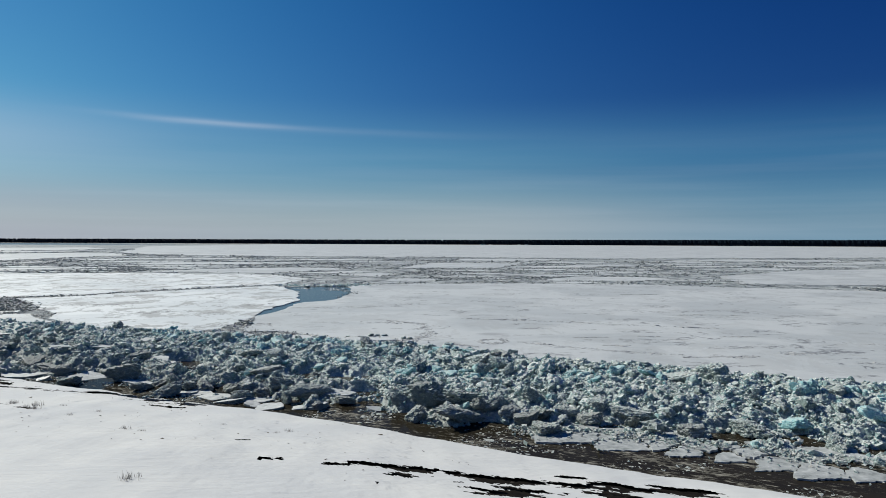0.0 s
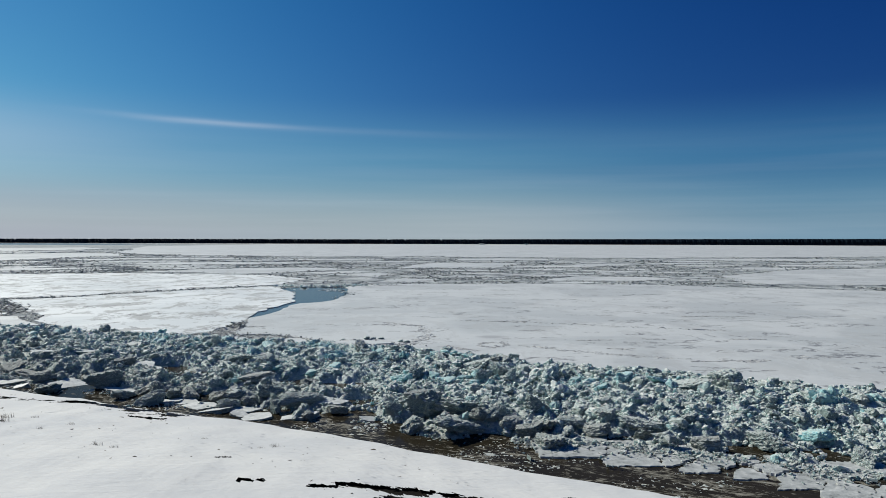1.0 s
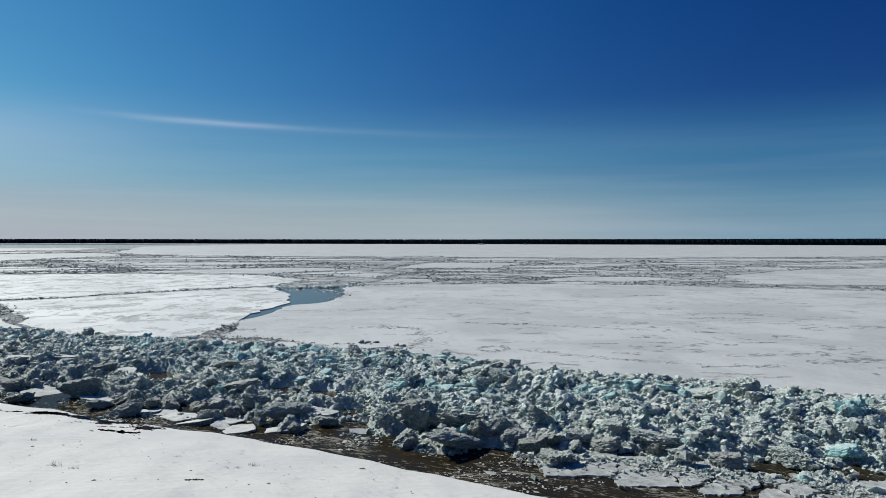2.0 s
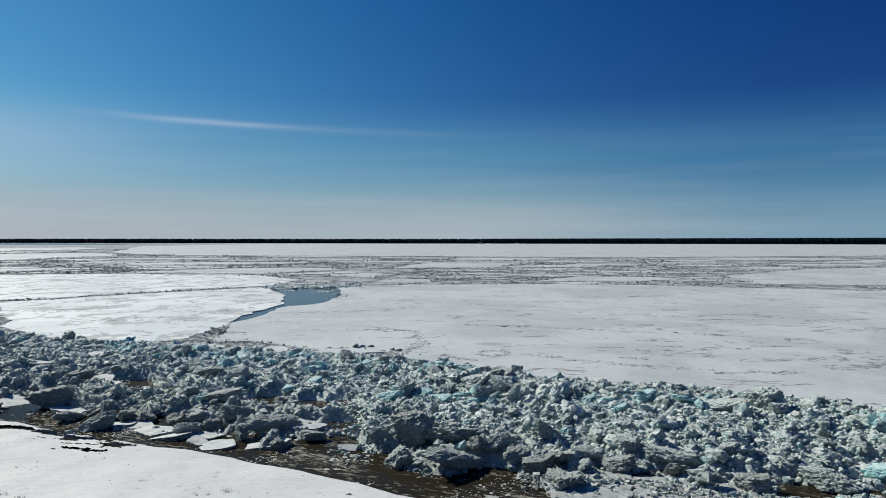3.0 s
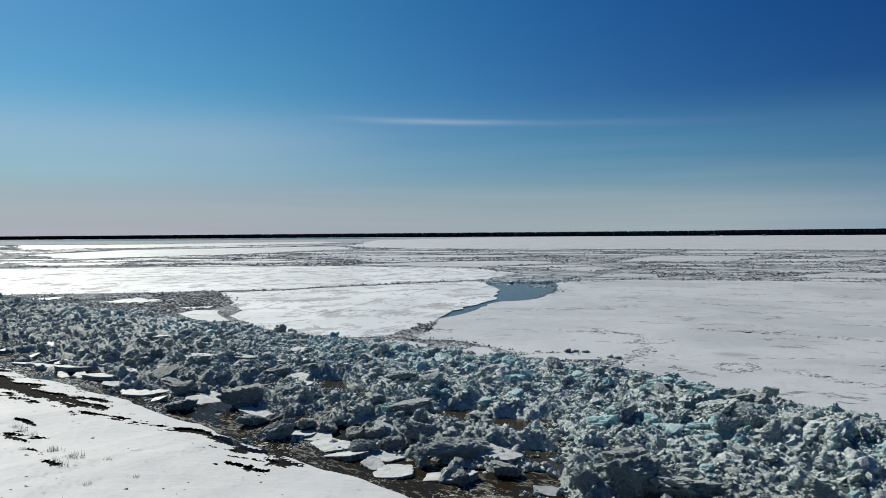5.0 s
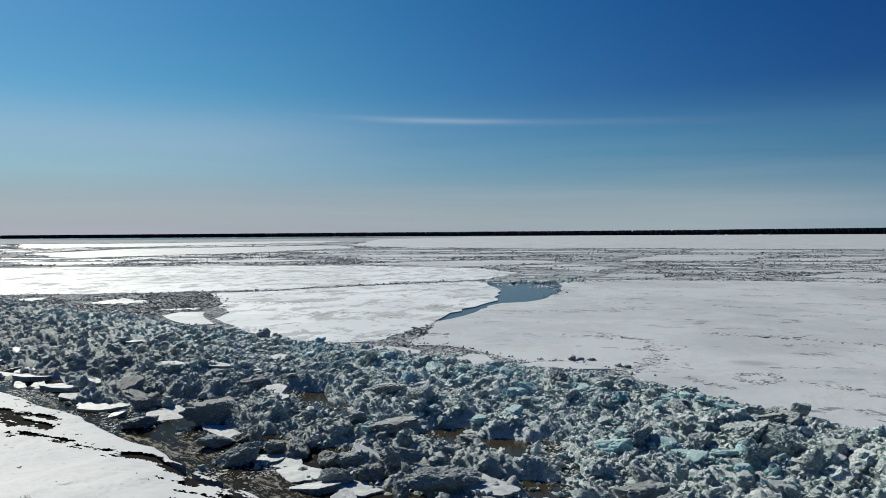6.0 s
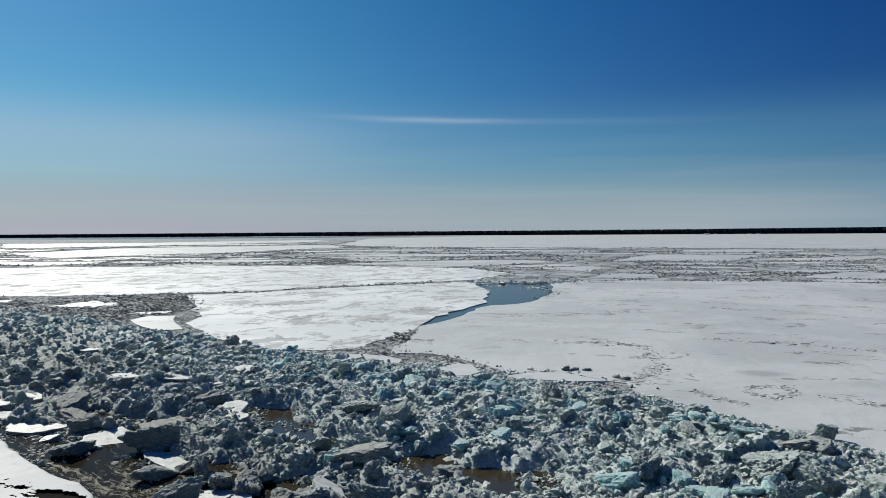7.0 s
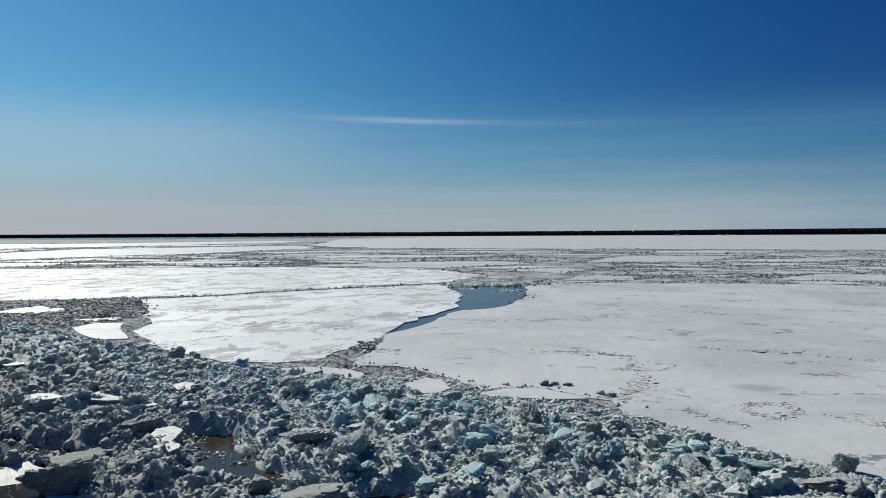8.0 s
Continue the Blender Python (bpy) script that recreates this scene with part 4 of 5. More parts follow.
def build_ridge():
    xs = np.concatenate([np.arange(-100, -34, 0.24), np.arange(-34, 21, 0.085), np.arange(21, 40, 0.3)])
    ts = np.linspace(-0.03, 1.02, 235)
    X, Tt = np.meshgrid(xs, ts, indexing="ij")
    X = X + rng.uniform(-0.03, 0.03, X.shape)
    Y = curve(NEAR, X) + Tt * (curve(FAR, X) - curve(NEAR, X)) + rng.uniform(-0.02, 0.02, X.shape)
    whole = np.clip(1.7 - 1.3 * gap_depth(X, Y), 0, 1)
    Z = ridge_surface(X, Y) - 0.12 + (0.16 * heaped(X, Y, 0.40, 331, 2.5) + 0.13 * heaped(X, Y, 0.23, 341, 2) + 0.10 * (fbm(X, Y, 0.30, 351, 2) - 0.5)) * whole
    n, k = X.shape
    I = np.arange(n * k).reshape(n, k)
    F = np.stack([I[:-1, :-1], I[1:, :-1], I[1:, 1:], I[:-1, 1:]], -1).reshape(-1, 4)
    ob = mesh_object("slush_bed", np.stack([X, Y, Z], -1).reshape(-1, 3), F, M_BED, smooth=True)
    tagged(ob, "grey crumbly slush and ice heaped into a ridge", "slush ice", kind="structure")

    def spots(count, x0, x1):
        x = rng.uniform(x0, x1, count)
        t = rng.random(count)
        y = curve(NEAR, x) + t * (curve(FAR, x) - curve(NEAR, x))
        keep = gap_depth(x, y) < 0.40 + 0.35 * rng.random(count)
        for poly in SMALL_FLOES:
            keep &= ~inside(x, y, poly)
        return x[keep], y[keep], t[keep]

    # fine crumbs
    x, y, t = [np.concatenate(p) for p in zip(spots(31000, -27, 18), spots(5500, -90, -27), spots(1200, 18, 34))]
    size = 0.125 * np.exp(rng.normal(0, 0.45, len(x)))
    z = ridge_surface(x, y) + size * 0.1
    ob = scatter_mesh("ice_crumbs", KERNELS + CRUMBS[:16], np.stack([x, y, z], -1), size, [M_ICE, M_TEAL], in_teal(x, y, 0.35))
    tagged(ob, "crumbled grey-white ice lying over the ridge", "ice rubble", kind="stuff")
    # slush packed between the ridge and the floes behind it
    zones = [[(-16.5, 56.5), (-17, 61), (-13.5, 62), (-9.5, 59.8), (-5, 58.8), (-2.5, 56), (0, 50.2), (-4, 51.5), (-10, 54)],
             [(-75, 80), (-50, 69.5), (-37, 64.5), (-35.5, 68), (-39, 72), (-42.7, 79), (-49.7, 88), (-58.8, 97), (-73, 94), (-92, 88)],
             [(-19.6, 75), (-20.4, 70), (-20.6, 66), (-23.0, 62.0), (-26, 61), (-20, 59.6), (-16.8, 61.8), (-17.4, 66), (-18.5, 72), (-19.0, 75)], [(2, 46.6), (1, 52), (5, 49.4), (7.5, 47.4), (15, 42), (15, 38), (9, 42.4)]]
    P = []
    for k, zone in enumerate(zones):
        zx, zy = np.array(zone).T
        px, py = rng.uniform(zx.min(), zx.max(), 60000), rng.uniform(zy.min(), zy.max(), 60000)
        ok = inside(px, py, zone) & free_of_floes(px, py)
        m = (7000, 9000, 2200, 3600)[k]
        P.append(np.stack([px[ok][:m], py[ok][:m]], -1))
    P = np.concatenate(P)
    size = (0.13 + 0.0012 * P[:, 1]) * np.exp(rng.normal(0, 0.45, len(P)))
    lift = np.clip(fbm(P[:, 0], P[:, 1], 2.5, 15, 3) - 0.4, 0, 1) * 0.45
    pos = np.stack([P[:, 0], P[:, 1], np.maximum(ridge_height(P[:, 0], P[:, 1]), -0.03) + lift * rng.random(len(P)) + 0.02], -1)
    tagged(scatter_mesh("packed_slush", FLAKES + SHARDS[:4] + CRUMBS[:1], pos, size * 0.66, [M_GREY_SLUSH], tilt=0.2, long=1.3), "grey lumpy slush packed behind the ridge", "ice rubble", kind="stuff")
    # fist to knee high lumps
    x, y, t = spots(4500, -80, 30)
    size = 0.235 * np.exp(rng.normal(0, 0.40, len(x)))
    low = slush_zone(x, y) > 0.4
    size = np.where(low, size * 0.55, size)
    z = ridge_surface(x, y) + size * 0.10
    blue = in_teal(x, y, 0.8)
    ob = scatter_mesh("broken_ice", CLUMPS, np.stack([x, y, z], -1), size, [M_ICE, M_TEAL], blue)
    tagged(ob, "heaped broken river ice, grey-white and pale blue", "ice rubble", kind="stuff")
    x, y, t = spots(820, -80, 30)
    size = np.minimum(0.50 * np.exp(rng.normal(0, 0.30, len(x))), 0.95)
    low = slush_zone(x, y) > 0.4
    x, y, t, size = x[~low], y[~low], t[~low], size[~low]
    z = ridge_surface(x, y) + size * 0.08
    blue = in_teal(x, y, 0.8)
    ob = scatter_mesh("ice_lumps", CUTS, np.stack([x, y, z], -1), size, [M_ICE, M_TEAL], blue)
    tagged(ob, "crumbled lumps of snowy and pale blue ice", "ice rubble", kind="stuff")


build_ridge()
# bits of ice afloat in the openings of the ridge
x, y = rng.uniform(-24, -2, 9000), rng.uniform(37, 51, 9000)
keep = (gap_depth(x, y) > 0.3) & (fbm(x, y, 1.2, 19, 4) > 0.50 + 0.15 * rng.random(9000))
x, y = x[keep], y[keep]
size = 0.13 * np.exp(rng.normal(0, 0.5, len(x)))
ob = scatter_mesh("floating_bits", CRUMBS, np.stack([x, y, np.full(len(x), -0.28)], -1), size, [M_ICE], tilt=0.5)
tagged(ob, "small bits of ice afloat in dark openings", "brash ice", kind="stuff")

# ---------------- far shore ----------------
def along_shore(s):
    k = np.clip((s * (len(SHORE) - 1)).astype(int), 0, len(SHORE) - 2)
    f = s * (len(SHORE) - 1) - k
    A = np.array(SHORE)
    return A[k] + (A[k + 1] - A[k]) * f[:, None]


def build_far_shore():
    pts = [Vector((x, y, 0)) for x, y in SHORE]
    verts, faces = [], []
    for p in pts:
        out = Vector((p.x, p.y, 0)).normalized()
        for d, z in ((-8, -0.3), (0, 0.4), (20, 0.6), (600, 0.8)):
            q = p + out * d
            verts.append((q.x, q.y, z))
    for i in range(len(pts) - 1):
        for j in range(3):
            a = i * 4 + j
            faces.append((a, a + 4, a + 5, a + 1))
    tagged(mesh_object("far_bank", verts, faces, M_SHORE), "low snowy far river bank", "river bank", kind="structure")
    cone = []
    for k in range(6):
        r = random.Random(900 + k)
        vs, fs, z = [], [], 0.0
        for ring in range(2):
            m = len(vs)
            w = (0.42, 0.37)[ring] * r.uniform(0.9, 1.1)
            for a in range(5):
                an = 2 * math.pi * a / 5 + r.random()
                vs.append((w * math.cos(an), w * math.sin(an), (-0.03, 0.5)[ring]))
            vs.append((0, 0, (0.9, 1.0)[ring]))
            fs += [(m + a, m + (a + 1) % 5, m + 5) for a in range(5)]
        cone.append((np.array(vs), np.array(fs)))
    n = 14000
    s = rng.random(n)
    base = along_shore(s)
    out = base / np.linalg.norm(base, axis=1)[:, None]
    depth = rng.random(n) ** 1.5 * 60 + 6
    base = base + out * depth[:, None]
    size = np.interp(s, [0, 0.4, 0.8, 1], [10.2, 10.6, 12.4, 12.6]) * rng.uniform(0.975, 1.0, n) * (0.98 + 0.04 * fbm(s * 300, s * 0, 6, 3))
    size[10000:] *= 0.7
    pos = np.stack([base[:, 0], base[:, 1], np.full(n, 0.5)], -1)
    ob = scatter_mesh("forest", cone, pos, size, [M_FOREST], tilt=0.03, vary=0.05)
    tagged(ob, "dark spruce forest along the far bank", "forest", kind="stuff")


build_far_shore()


# ---------------- single slabs and blocks of ice ----------------
def fracture_mesh(name, seed, level, rough, squash, planes, mat):
    vs, fs = cut_shape(seed, level, rough, squash, planes, 22)
    me = bpy.data.meshes.new(name)
    me.from_pydata(vs.tolist(), [], fs.tolist())
    me.materials.append(mat)
    me.update()
    return me


r_ice = random.Random(21)
BIG_MESHES = [fracture_mesh("ice_block", 620 + k, 5, 0.19, (1.15, 0.95, r_ice.uniform(0.8, 1.05)), 13, M_BLOCK) for k in range(9)]
DARK_MESHES = [fracture_mesh("ice_block", 660 + k, 4, 0.18, (1.15, 1.0, r_ice.uniform(0.8, 1.0)), 12, M_BLOCK_DARK) for k in range(7)]
GREY_MESHES = [fracture_mesh("ice_block", 500 + k, 3, 0.24, (1.15, 0.95, r_ice.uniform(0.8, 1.05)), 12, M_BLOCK) for k in range(12)]
BLUE_MESHES = [fracture_mesh("blue_ice_block", 540 + k, 4, 0.13, (1.15, 0.95, r_ice.uniform(0.55, 0.75)), 15, M_BLOCK_TEAL) for k in range(8)]


def ragged_sheet(name, seed, mat, reach, top, bottom, lump):
    """A broken sheet of ice: ragged outline, uneven top, worn rim; about 1 across."""
    r = random.Random(seed)
    sides = r.randint(4, 6)
    corners = [6.283 * (k + r.uniform(-0.28, 0.28)) / sides for k in range(sides)]
    limit = [(a, r.uniform(0.36, 0.50)) for a in corners]
    m, rings = 44, ((0.0, bottom), (0.06, 0.5 * (top + bottom)), (0.0, 0.9 * top), (0.03, top), (0.3, top), (0.55, top), (0.8, top))
    verts, faces = [], []
    off = Vector((seed * 2.3, seed * 0.7, 0))
    for k in range(m):
        a = 6.283 * k / m
        d = Vector((math.cos(a), math.sin(a), 0))
        rad = 0.56
        for ca, lim in limit:
            cs = math.cos(a - ca)
            if cs > 0.1:
                rad = min(rad, lim / cs)
        rad *= reach * (1 + 0.08 * noise.noise(d * 3 + off) + 0.08 * noise.noise(d * 8 + off) + 0.06 * noise.noise(d * 19 + off))
        for i, (inset, z) in enumerate(rings):
            p = d * rad * (1 - inset)
            verts.append((p.x, p.y, z + lump * (noise.noise(p * 4 + off) + 0.5 * noise.noise(p * 9 + off)) * (i > 1)))
    q = len(rings)
    for k in range(m):
        for i in range(q - 1):
            a, b2 = k * q + i, ((k + 1) % m) * q + i
            faces.append((a, b2, b2 + 1, a + 1))
    faces.append([k * q + q - 1 for k in range(m)])
    faces.append([k * q for k in reversed(range(m))])
    me = bpy.data.meshes.new(name)
    me.from_pydata(verts, [], faces)
    me.materials.append(mat)
    me.update()
    return me


SLAB_MESHES = [ragged_sheet("ice_plate", 580 + k, M_BLOCK, 1.15, 0.16, -0.34, 0.015) for k in range(14)]
CRUST_MESHES = [ragged_sheet("snow_crust", 580 + k, M_SLABTOP, 1.135, 0.07, -0.12, 0.012) for k in range(14)]
PLACED = []


def ice_block(x, y, w, h, meshes, label, name="ice_block", group="blocks on the ice ridge"):
    ob = new(name, r_ice.choice(meshes))
    z = max(float(ridge_height(np.array(x), np.array(y))) + 0.16, -0.30) + 0.30 * h
    ob.matrix_world = Matrix.LocRotScale((x, y, z), Euler((r_ice.gauss(0, 0.22), r_ice.gauss(0, 0.22), r_ice.uniform(0, 6.28))), (w * 0.98, w * r_ice.uniform(0.72, 0.95), h * 1.3))
    PLACED.append((x, y, w))
    return tagged(ob, label, "ice block", group)


def ice_plate(x, y, w, d, turn, tilt=0.06):
    k = r_ice.randrange(len(SLAB_MESHES))
    ob = new("ice_plate", SLAB_MESHES[k])
    back = y - float(curve(NEAR, x)) > 4.5
    lift = max(float((ridge_surface if back else ridge_height)(np.array(x), np.array(y))) + 0.05 * back, -0.33) + 0.02
    ob.matrix_world = Matrix.LocRotScale((x, y, lift), Euler((r_ice.gauss(0, tilt), r_ice.gauss(0, tilt), turn)), (w * 1.08, d * 1.1, 0.40))
    top = new("snow_crust", CRUST_MESHES[k])
    top.parent = ob
    top.location = (0, 0, 0.15)
    top["label"] = "white snow crust"
    PLACED.append((x, y, w))
    return tagged(ob, "flat grey ice plate with white snow crust afloat beside the bank", "ice plate", "plates at the water's edge")


SLABS = [(-25.6, 43.7, 2.4, 1.7), (-21.2, 42.9, 1.9, 1.7), (-28.1, 44.8, 1.4, 1.2), (-18.6, 47.3, 1.8, 1.0), (-17.2, 41.3, 2.2, 0.8), (-12.1, 37.8, 1.7, 1.1), (-13.1, 38.7, 1.5, 0.9),
         (-11.0, 37.0, 1.8, 1.2), (-9.6, 37.1, 1.5, 0.9), (-9.5, 36.1, 0.9, 0.7), (-8.6, 35.6, 1.2, 1.0), (-6.8, 35.5, 1.8, 0.9), (-5.7, 37.8, 1.9, 1.0), (-13.9, 38.9, 1.1, 0.9)]
SLABS += [(-30.5, 46.2, 2.0, 1.4), (-34.0, 47.6, 2.3, 1.5), (14.6, 27.9, 1.5, 0.7), (16.4, 27.0, 1.8, 0.8), (4.2, 31.0, 0.9, 0.5)]
SLABS += [(-24.5, 51.0, 1.5, 1.1), (-22.4, 51.0, 2.0, 1.2), (-34.5, 56.1, 1.3, 0.9), (-21.7, 53.1, 1.1, 0.7), (-17.6, 46.0, 1.1, 0.7), (-11.8, 48.8, 1.2, 0.8), (-26.7, 50.1, 1.3, 0.9)]
for x, y, w, d in SLABS:
    ice_plate(x, y, w, d, -0.45 + r_ice.gauss(0, 0.25))


# thin shelf ice cracked into sheets along the channel
SHELF = [(4.7, 30.7), (7.3, 29.5), (9.2, 28.7), (10.6, 27.9), (12.0, 27.0), (14.5, 25.7), (18.5, 23.7), (22, 23.2), (18.2, 26.2), (15.3, 27.7), (14.0, 28.2), (12.5, 29.2), (10.9, 30.0), (8.7, 30.9), (6.0, 31.2)]


def clip_half(poly, mx, my, nx, ny):
    out = []
    for (x1, y1), (x2, y2) in zip(poly, poly[1:] + poly[:1]):
        a, b2 = (x1 - mx) * nx + (y1 - my) * ny, (x2 - mx) * nx + (y2 - my) * ny
        if a <= 0:
            out.append((x1, y1))
        if a * b2 < 0:
            t = a / (a - b2)
            out.append((x1 + (x2 - x1) * t, y1 + (y2 - y1) * t))
    return out


def build_shelf():
    seeds = []
    for _ in range(4000):
        x, y = r_ice.uniform(4, 22), r_ice.uniform(22, 32)
        if inside(np.array(x), np.array(y), SHELF) and all(math.hypot((x - a) * 0.75 - (y - b2) * -0.35, (y - b2) * 1.25 + (x - a) * 0.5) > 0.72 for a, b2 in seeds):
            seeds.append((x, y))
    for x, y in seeds:
        cell = [(x - 1.6, y - 1.2), (x + 1.6, y - 1.2), (x + 1.6, y + 1.2), (x - 1.6, y + 1.2)]
        for a, b2 in seeds:
            if (a, b2) != (x, y):
                cell = clip_half(cell, (x + a) / 2, (y + b2) / 2, a - x, b2 - y)
        if r_ice.random() < 0.14:
            continue
        shrink = r_ice.choice((0.97, 0.95, 0.92, 0.85, 0.66))
        cell = [(x + (px - x) * shrink, y + (py - y) * shrink) for px, py in cell]
        cell = [p for k, p in enumerate(cell) if math.hypot(p[0] - cell[k - 1][0], p[1] - cell[k - 1][1]) > 0.06]
        if len(cell) < 3:
            continue
        z = r_ice.uniform(-0.25, -0.18)
        ob = slab("ice_sheet", rugged(cell, 0.09, 0.05, r_ice.randrange(9999)), z, -0.33, M_SHELF)
        tagged(ob, "thin flat sheet of cracked snowy shelf ice", "ice sheet", "cracked shelf ice beside the channel")


build_shelf()
n = 3600
x = rng.uniform(3, 22, n)
y = curve(NEAR, x) - rng.gamma(1.6, 0.45, n) + 0.5
keep = fbm(x, y, 1.6, 33, 4) > 0.40 + 0.2 * rng.random(n)
x, y = x[keep], y[keep]
size = 0.12 * np.exp(rng.normal(0, 0.5, len(x)))
ob = scatter_mesh("shelf_crumbs", CRUMBS, np.stack([x, y, np.full(len(x), -0.2)], -1), size, [M_ICE], tilt=0.6)
tagged(ob, "crumbled ice strewn over cracked shelf ice", "ice rubble", kind="stuff")

made = 0
while made < 22:
    x = r_ice.uniform(-44, -3)
    y = float(curve(NEAR, x)) + r_ice.uniform(0.2, 4.2)
    w = r_ice.uniform(0.8, 1.9)
    if any(math.hypot(x - a, y - b) < 0.42 * (w + c) for a, b, c in PLACED):
        continue
    made += 1
    ice_plate(x, y, w, w * r_ice.uniform(0.4, 0.7), r_ice.gauss(-0.45, 0.5), 0.16)

GREY = [(-21.4, 41.4, 1.45, 0.53), (-18.8, 42.4, 1.5, 1.06), (-14.6, 38.3, 1.1, 0.76), (-15.1, 40.1, 0.71, 0.92), (-14.1, 39.7, 0.98, 0.59), (-10.4, 37.4, 0.74, 0.66), (-16.7, 39.8, 1.03, 0.37),
        (-1.4, 42.8, 0.91, 0.68), (0.6, 42.5, 0.94, 0.53), (2.1, 42.8, 1.67, 0.76), (2.3, 40.9, 0.79, 0.67), (3.2, 41.8, 0.92, 0.74), (-3.0, 49.2, 0.63, 0.43), (4.8, 49.1, 0.61, 0.54),
        (-15.8, 52.6, 0.84, 0.78), (-10.7, 46.1, 1.08, 0.76), (-12.8, 47.2, 1.2, 0.46), (0.1, 45.6, 0.89, 0.44), (3.4, 45.9, 0.81, 0.51)]
GREY += [(-2.2, 35.1, 0.68, 0.74), (-1.3, 33.2, 1.1, 0.61), (-0.7, 35.2, 1.49, 1.09), (0.6, 35.2, 2.17, 0.79), (0.7, 32.5, 1.86, 0.62), (2.5, 33.7, 0.85, 0.66), (3.8, 40.5, 0.68, 0.58), (-8.8, 38.9, 0.96, 0.77),
         (-7.9, 36.5, 0.66, 0.77), (-7.0, 37.4, 1.56, 0.67), (4.3, 30.9, 1.21, 0.61), (5.6, 33.1, 0.79, 0.47), (4.5, 35.3, 1.25, 0.56), (8.5, 32.9, 1.33, 0.58), (7.4, 33.8, 1.03, 0.54), (12.1, 37.4, 1.54, 0.43),
         (14.3, 37.7, 1.89, 1.11), (13.1, 30.5, 1.3, 0.65), (15.7, 28.6, 1.01, 0.63)]
DARK = [(-13.2, 39.6, 1.06, 0.58), (3.3, 45.2, 0.8, 0.42), (3.9, 45.1, 0.84, 0.46), (-26.5, 46.3, 1.3, 0.57), (-20.4, 44.7, 1.45, 0.36), (-20.2, 48.1, 1.19, 0.66), (-30.7, 50.0, 0.99, 0.66), (-27.4, 60.6, 0.96, 0.96),
        (-5.4, 50.6, 0.84, 0.67), (-1.1, 37.3, 1.08, 0.65), (-11.3, 38.7, 0.86, 0.68), (-10.6, 38.7, 0.97, 0.34), (-6.1, 35.2, 0.61, 0.51), (-7.3, 41.8, 0.9, 0.39), (3.9, 32.4, 0.84, 0.77), (10.5, 30.4, 1.01, 0.5), (-10.6, 42.4, 1.35, 0.47)]
DARK += [(3.0, 33.0, 0.9, 0.6), (4.6, 32.8, 0.8, 0.55), (6.6, 32.4, 1.0, 0.5), (8.4, 31.7, 0.9, 0.5), (1.7, 33.6, 0.8, 0.6), (-9.6, 38.0, 0.9, 0.55), (-16.0, 40.8, 1.1, 0.5), (-23.2, 43.6, 1.0, 0.55), (-24.4, 44.6, 1.1, 0.5), (-5.0, 36.4, 0.8, 0.5)]
BLUE = [(-2.0, 41.7, 1.05, 0.65), (-1.9, 43.1, 0.58, 0.39), (-0.3, 42.1, 0.55, 0.52), (0.1, 41.4, 0.54, 0.36), (1.4, 41.6, 0.87, 0.36), (0.5, 41.0, 0.88, 0.46), (2.0, 41.6, 0.73, 0.47), (1.8, 40.1, 0.58, 0.58), (2.1, 46.7, 1.22, 0.35),
        (-0.3, 47.7, 0.69, 0.37), (-4.0, 48.3, 0.82, 0.42), (-11.7, 51.5, 1.42, 0.77), (-13.6, 52.1, 1.21, 0.54), (-15.5, 54.0, 1.01, 0.46), (-6.4, 49.1, 1.03, 0.46), (-7.0, 48.4, 0.9, 0.4)]
BLUE += [(-9.1, 51.8, 0.76, 0.41), (-8.1, 51.7, 0.88, 0.4), (-7.7, 44.6, 0.68, 0.43), (1.5, 37.4, 0.65, 0.39), (7.6, 38.8, 0.62, 0.43), (9.5, 38.9, 0.94, 0.44), (11.0, 38.5, 1.41, 0.44), (15.3, 31.1, 1.09, 0.68), (18.5, 30.5, 1.12, 0.7)]
for x, y, w, h in GREY:
    ice_block(x, y, w, h, BIG_MESHES, "large grey-white crumbling block of river ice on the ridge")
for x, y, w, h in DARK:
    ice_block(x, y, w, h, DARK_MESHES, "dark grey angular block of river ice on the ridge")
for x, y, w, h in BLUE:
    ice_block(x, y, w, h, BLUE_MESHES, "clear turquoise block of river ice among rubble", "blue_ice_block", "clear blue blocks on the ridge")
# a few lumps shoved on to the broad floe
for x, y, w, h in ((-6.0, 60.1, 0.62, 0.42), (-5.5, 60.2, 0.4, 0.26), (-4.9, 60.2, 0.45, 0.2), (-7.8, 59.6, 0.32, 0.2), (-3.2, 58.6, 0.5, 0.3), (-2.7, 58.3, 0.4, 0.24)):
    ob = ice_block(x, y, w, h, GREY_MESHES, "grey block of ice shoved on to the floe's edge", group="blocks on the floe")
    ob.location.z = 0.02 + 0.22 * h
# further blocks strewn over the near stretch of the ridge
made = 0
while made < 270:
    x = r_ice.uniform(-34, 19)
    t = r_ice.random()
    y = float(curve(NEAR, x)) + t * float(curve(FAR, x) - curve(NEAR, x))
    if float(gap_depth(np.array(x), np.array(y))) > 0.15 or float(slush_zone(np.array(x), np.array(y))) > 0.3 or any(math.hypot(x - a, y - b) < 0.45 * (w + 0.7) for a, b, w in PLACED):
        continue
    made += 1
    w = r_ice.uniform(0.34, 0.78)
    if r_ice.random() < (0.10 if t > 0.3 else 0.02):
        ice_block(x, y, w, w * r_ice.uniform(0.4, 0.7), BLUE_MESHES, "pale turquoise block of river ice among rubble", "blue_ice_block", "clear blue blocks on the ridge")
    else:
        ice_block(x, y, w, w * r_ice.uniform(0.4, 0.8), GREY_MESHES, "grey-white block of river ice among rubble")


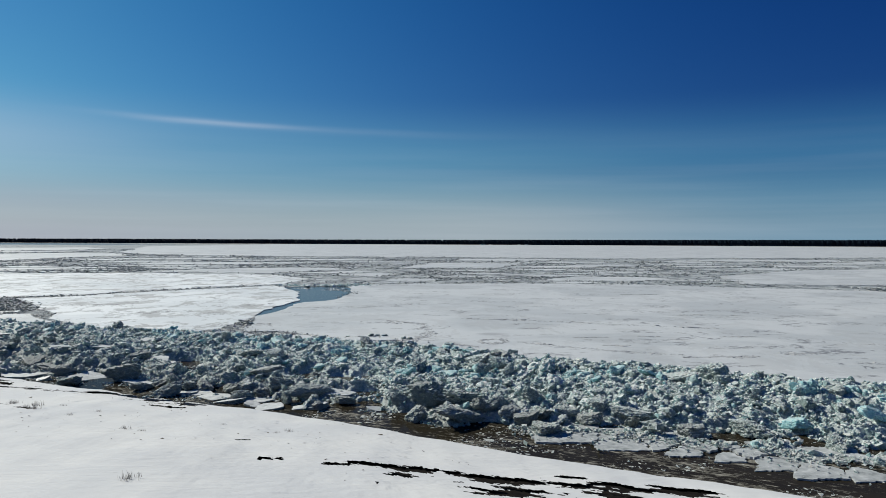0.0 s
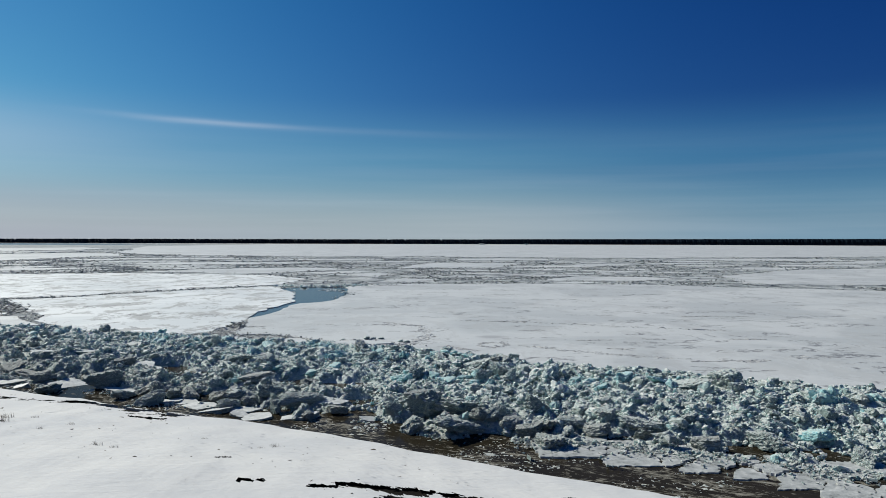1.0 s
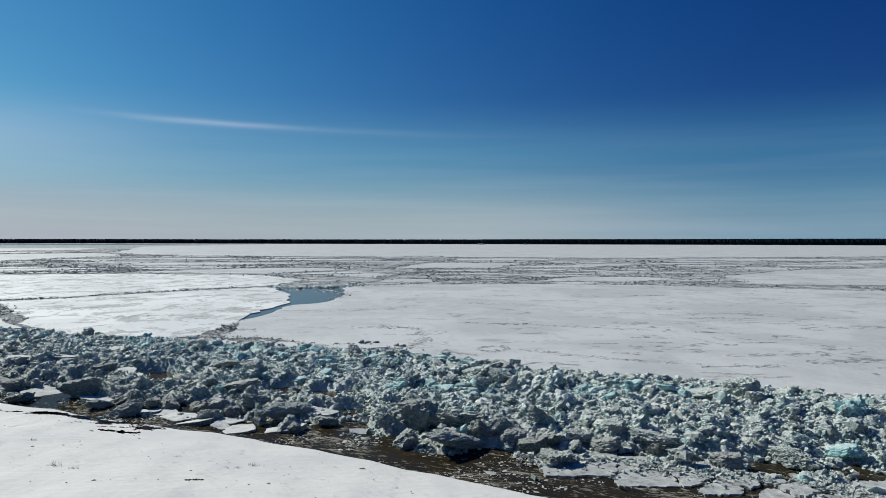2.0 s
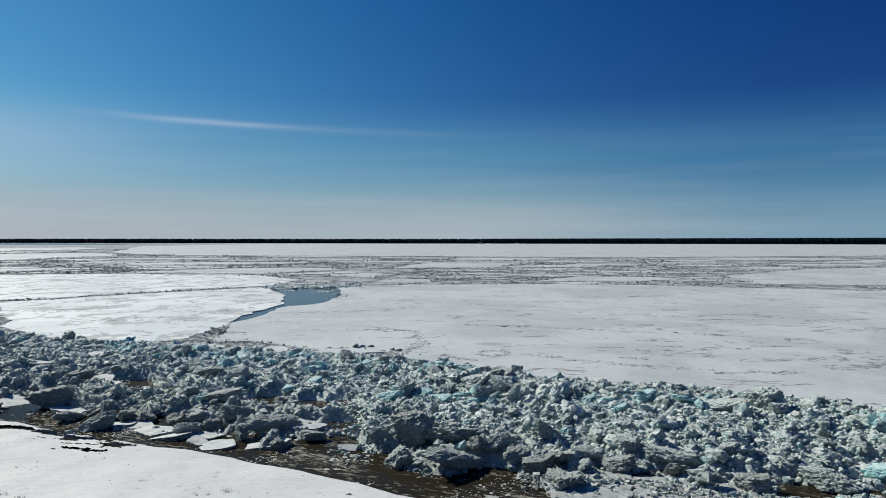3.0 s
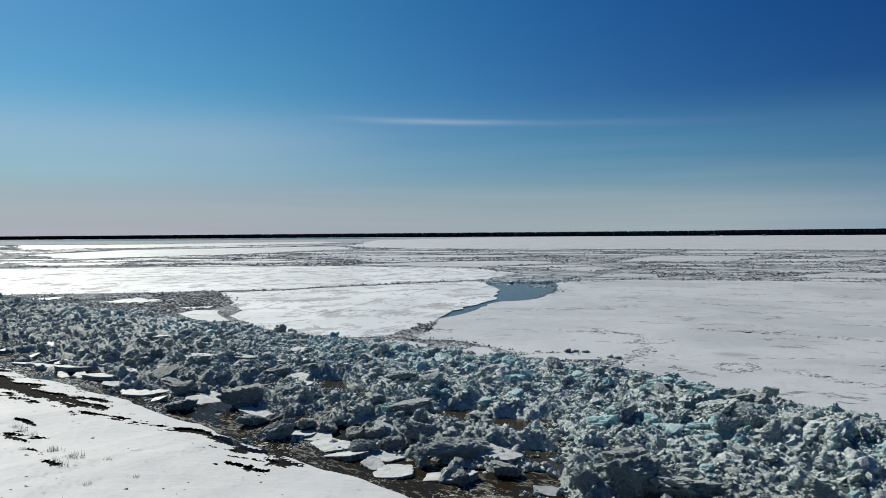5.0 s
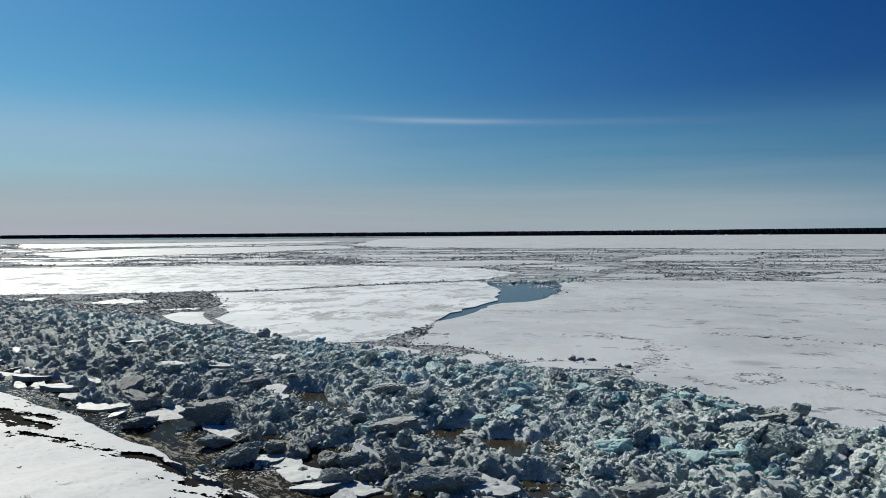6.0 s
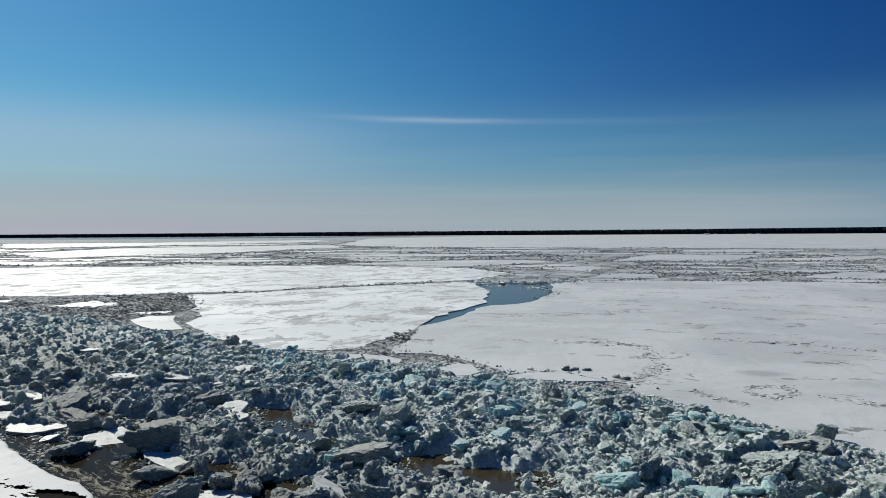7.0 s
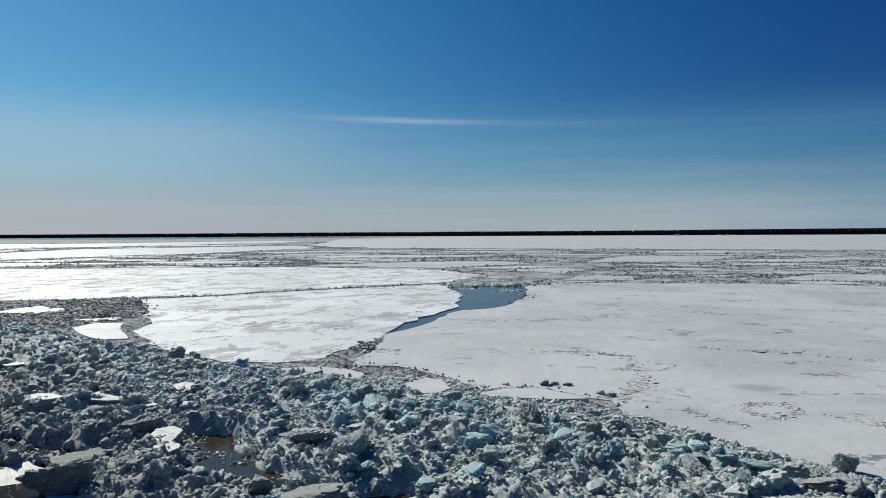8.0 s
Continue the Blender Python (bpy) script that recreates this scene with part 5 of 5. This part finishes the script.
# ---------------- slush afloat in the channel ----------------
def brash_material():
    m, nt, b, pos = material("brash_water")
    flow = mapped(nt, mapped(nt, pos, (1, 1, 1), (0, 0, 0.48)), (0.32, 1.3, 1))
    band = tex_noise(nt, flow, 0.45, 5, 0.6, 0.8)
    curd = tex_noise(nt, mapped(nt, mapped(nt, pos, (1, 1, 1), (0, 0, 0.48)), (0.6, 1.5, 1)), 2.6, 9, 0.72, 1.2)
    film = ramp(nt, calc(nt, "ADD", calc(nt, "MULTIPLY", curd, 0.72), calc(nt, "MULTIPLY", band, 0.38)), [(0.575, grey(0)), (0.615, grey(0.55)), (0.66, grey(1))])
    mud = tex_noise(nt, flow, 0.8, 4)
    c = mixc(nt, film, mixc(nt, mud, (0.010, 0.009, 0.007), (0.034, 0.028, 0.018)), (0.27, 0.26, 0.23))
    nt.links.new(c, b.inputs["Base Color"])
    nt.links.new(ramp(nt, film, [(0, grey(0.16)), (0.6, grey(0.6))]), b.inputs["Roughness"])
    b.inputs["IOR"].default_value = 1.10
    b.inputs["Specular IOR Level"].default_value = 0.25
    bump(nt, b, calc(nt, "ADD", film, calc(nt, "MULTIPLY", tex_noise(nt, pos, 4.0, 3), 0.25)), 0.35, 0.03)
    return m


def build_channel():
    xs = np.concatenate([np.linspace(-100, -41, 40), np.linspace(-40, 30, 120)])
    verts, faces = [], []
    for i, x in enumerate(xs):
        verts += [(x, float(curve(BANK, x)) - 0.5, -0.29), (x, float(curve(NEAR, x)) + 3.0, -0.29)]
        if i:
            faces.append((2 * i - 2, 2 * i, 2 * i + 1, 2 * i - 1))
    tagged(mesh_object("channel_water", verts, faces, brash_material()), "brown shallow water streaked with drifting slush", "water", kind="structure")
    n = 9000
    x = rng.uniform(-45, 22, n)
    lo, hi = curve(BANK, x), curve(NEAR, x) + 0.8
    y = lo + rng.random(n) * (hi - lo)
    keep = fbm(x * 0.8 + y * 0.5, (y * 0.8 - x * 0.5) * -2.2, 3.0, 91, 4) > 0.50 + 0.12 * rng.random(n)
    x, y = x[keep], y[keep]
    size = 0.10 * np.exp(rng.normal(0, 0.5, len(x)))
    ob = scatter_mesh("brash_ice", FLAKES, np.stack([x, y, np.full(len(x), -0.285)], -1), size, [M_ICE], tilt=0.15)
    tagged(ob, "small dirty flakes of ice afloat on brown water", "brash ice", kind="stuff")


build_channel()


# ---------------- dry grass on the bank ----------------
def grass_mesh(seed, blades, height, spread):
    r = random.Random(seed)
    verts, faces = [(0, 0, -0.03)], []
    for _ in range(blades):
        a, d = r.uniform(0, 6.28), r.uniform(0, spread)
        bx, by = d * math.cos(a), d * math.sin(a)
        h, lean, la = height * r.uniform(0.4, 1.0), r.uniform(0.05, 0.6), r.uniform(0, 6.28)
        w = r.uniform(0.004, 0.009)
        for k in range(4):
            t = k / 3
            cx, cy = bx + lean * h * t * t * math.cos(la), by + lean * h * t * t * math.sin(la)
            ww = w * (1 - 0.8 * t)
            for q in range(3):
                an = q * 2.094
                verts.append((cx + ww * math.cos(an), cy + ww * math.sin(an), h * t * (1 - 0.25 * lean * t)))
        m = len(verts) - 12
        faces.append((0, m, m + 1))
        for k in range(3):
            for q in range(3):
                faces.append((m + 3 * k + q, m + 3 * k + (q + 1) % 3, m + 3 * k + 3 + (q + 1) % 3, m + 3 * k + 3 + q))
    me = bpy.data.meshes.new("grass_tuft")
    me.from_pydata(verts, [], faces)
    me.materials.append(M_GRASS)
    return me


TUFTS = [(-8.2, 18.7, 1.0), (-11.7, 26.4, 0.7), (-11.0, 26.2, 0.5), (-17.1, 30.0, 0.9), (-17.6, 30.3, 0.7), (-18.8, 31.2, 0.6), (-8.8, 28.8, 0.4), (-6.0, 28.0, 0.6), (-14.5, 30.1, 0.5), (-17.6, 31.0, 1.0), (-18.8, 31.5, 0.9),
         (-21.9, 33.0, 0.8), (-16.6, 31.4, 0.5), (-15.0, 28.8, 0.5), (-21.2, 32.8, 0.7), (-22.6, 33.4, 0.8), (-19.6, 31.0, 0.5), (-6.4, 27.6, 0.4)]
GRASS_MESHES = [grass_mesh(800 + k, 42, 0.24, 0.36) for k in range(4)]
for x, y, k in TUFTS:
    ob = new("grass_tuft", r_ice.choice(GRASS_MESHES))
    d = float(bank_edge(np.array(x))) - y
    ob.matrix_world = Matrix.LocRotScale((x, y, float(bank_height(np.array(x), np.array(d))) - 0.02), Euler((0, 0, r_ice.uniform(0, 6.28))), (k, k, k))
    tagged(ob, "sparse tuft of dry brown grass poking through snow", "grass tuft", "grass tufts on the bank")


# scraps of dead grass and grit lying on the snow
n = 420
x = rng.uniform(-34, 11, n)
d = rng.uniform(0.3, 13, n)
keep = fbm(x, d, 4.0, 95, 3) > 0.42 + 0.2 * rng.random(n)
x, d = x[keep], d[keep]
y = bank_edge(x) - d
z = bank_height(x, d) + 0.005
size = 0.07 * np.exp(rng.normal(0, 0.5, len(x)))
ob = scatter_mesh("snow_litter", FLAKES, np.stack([x, y, z], -1), size, [M_GRASS], tilt=0.3)
tagged(ob, "scraps of dead grass scattered on the snow", "litter", kind="stuff")


# heaps of ice pushed ashore on the far bank
for x, y, w, h in ((84, 1508, 18, 3.5), (158, 1492, 9, 2), (173, 1488, 7, 2.6), (99, 1506, 8, 2)):
    ob = new("ice_heap", r_ice.choice(GREY_MESHES))
    ob.matrix_world = Matrix.LocRotScale((x, y, h * 0.25), Euler((0, 0, r_ice.uniform(0, 3))), (w, w * 0.5, h))
    tagged(ob, "white heap of ice pushed ashore before dark forest", "ice heap", "ice heaps on the far bank")
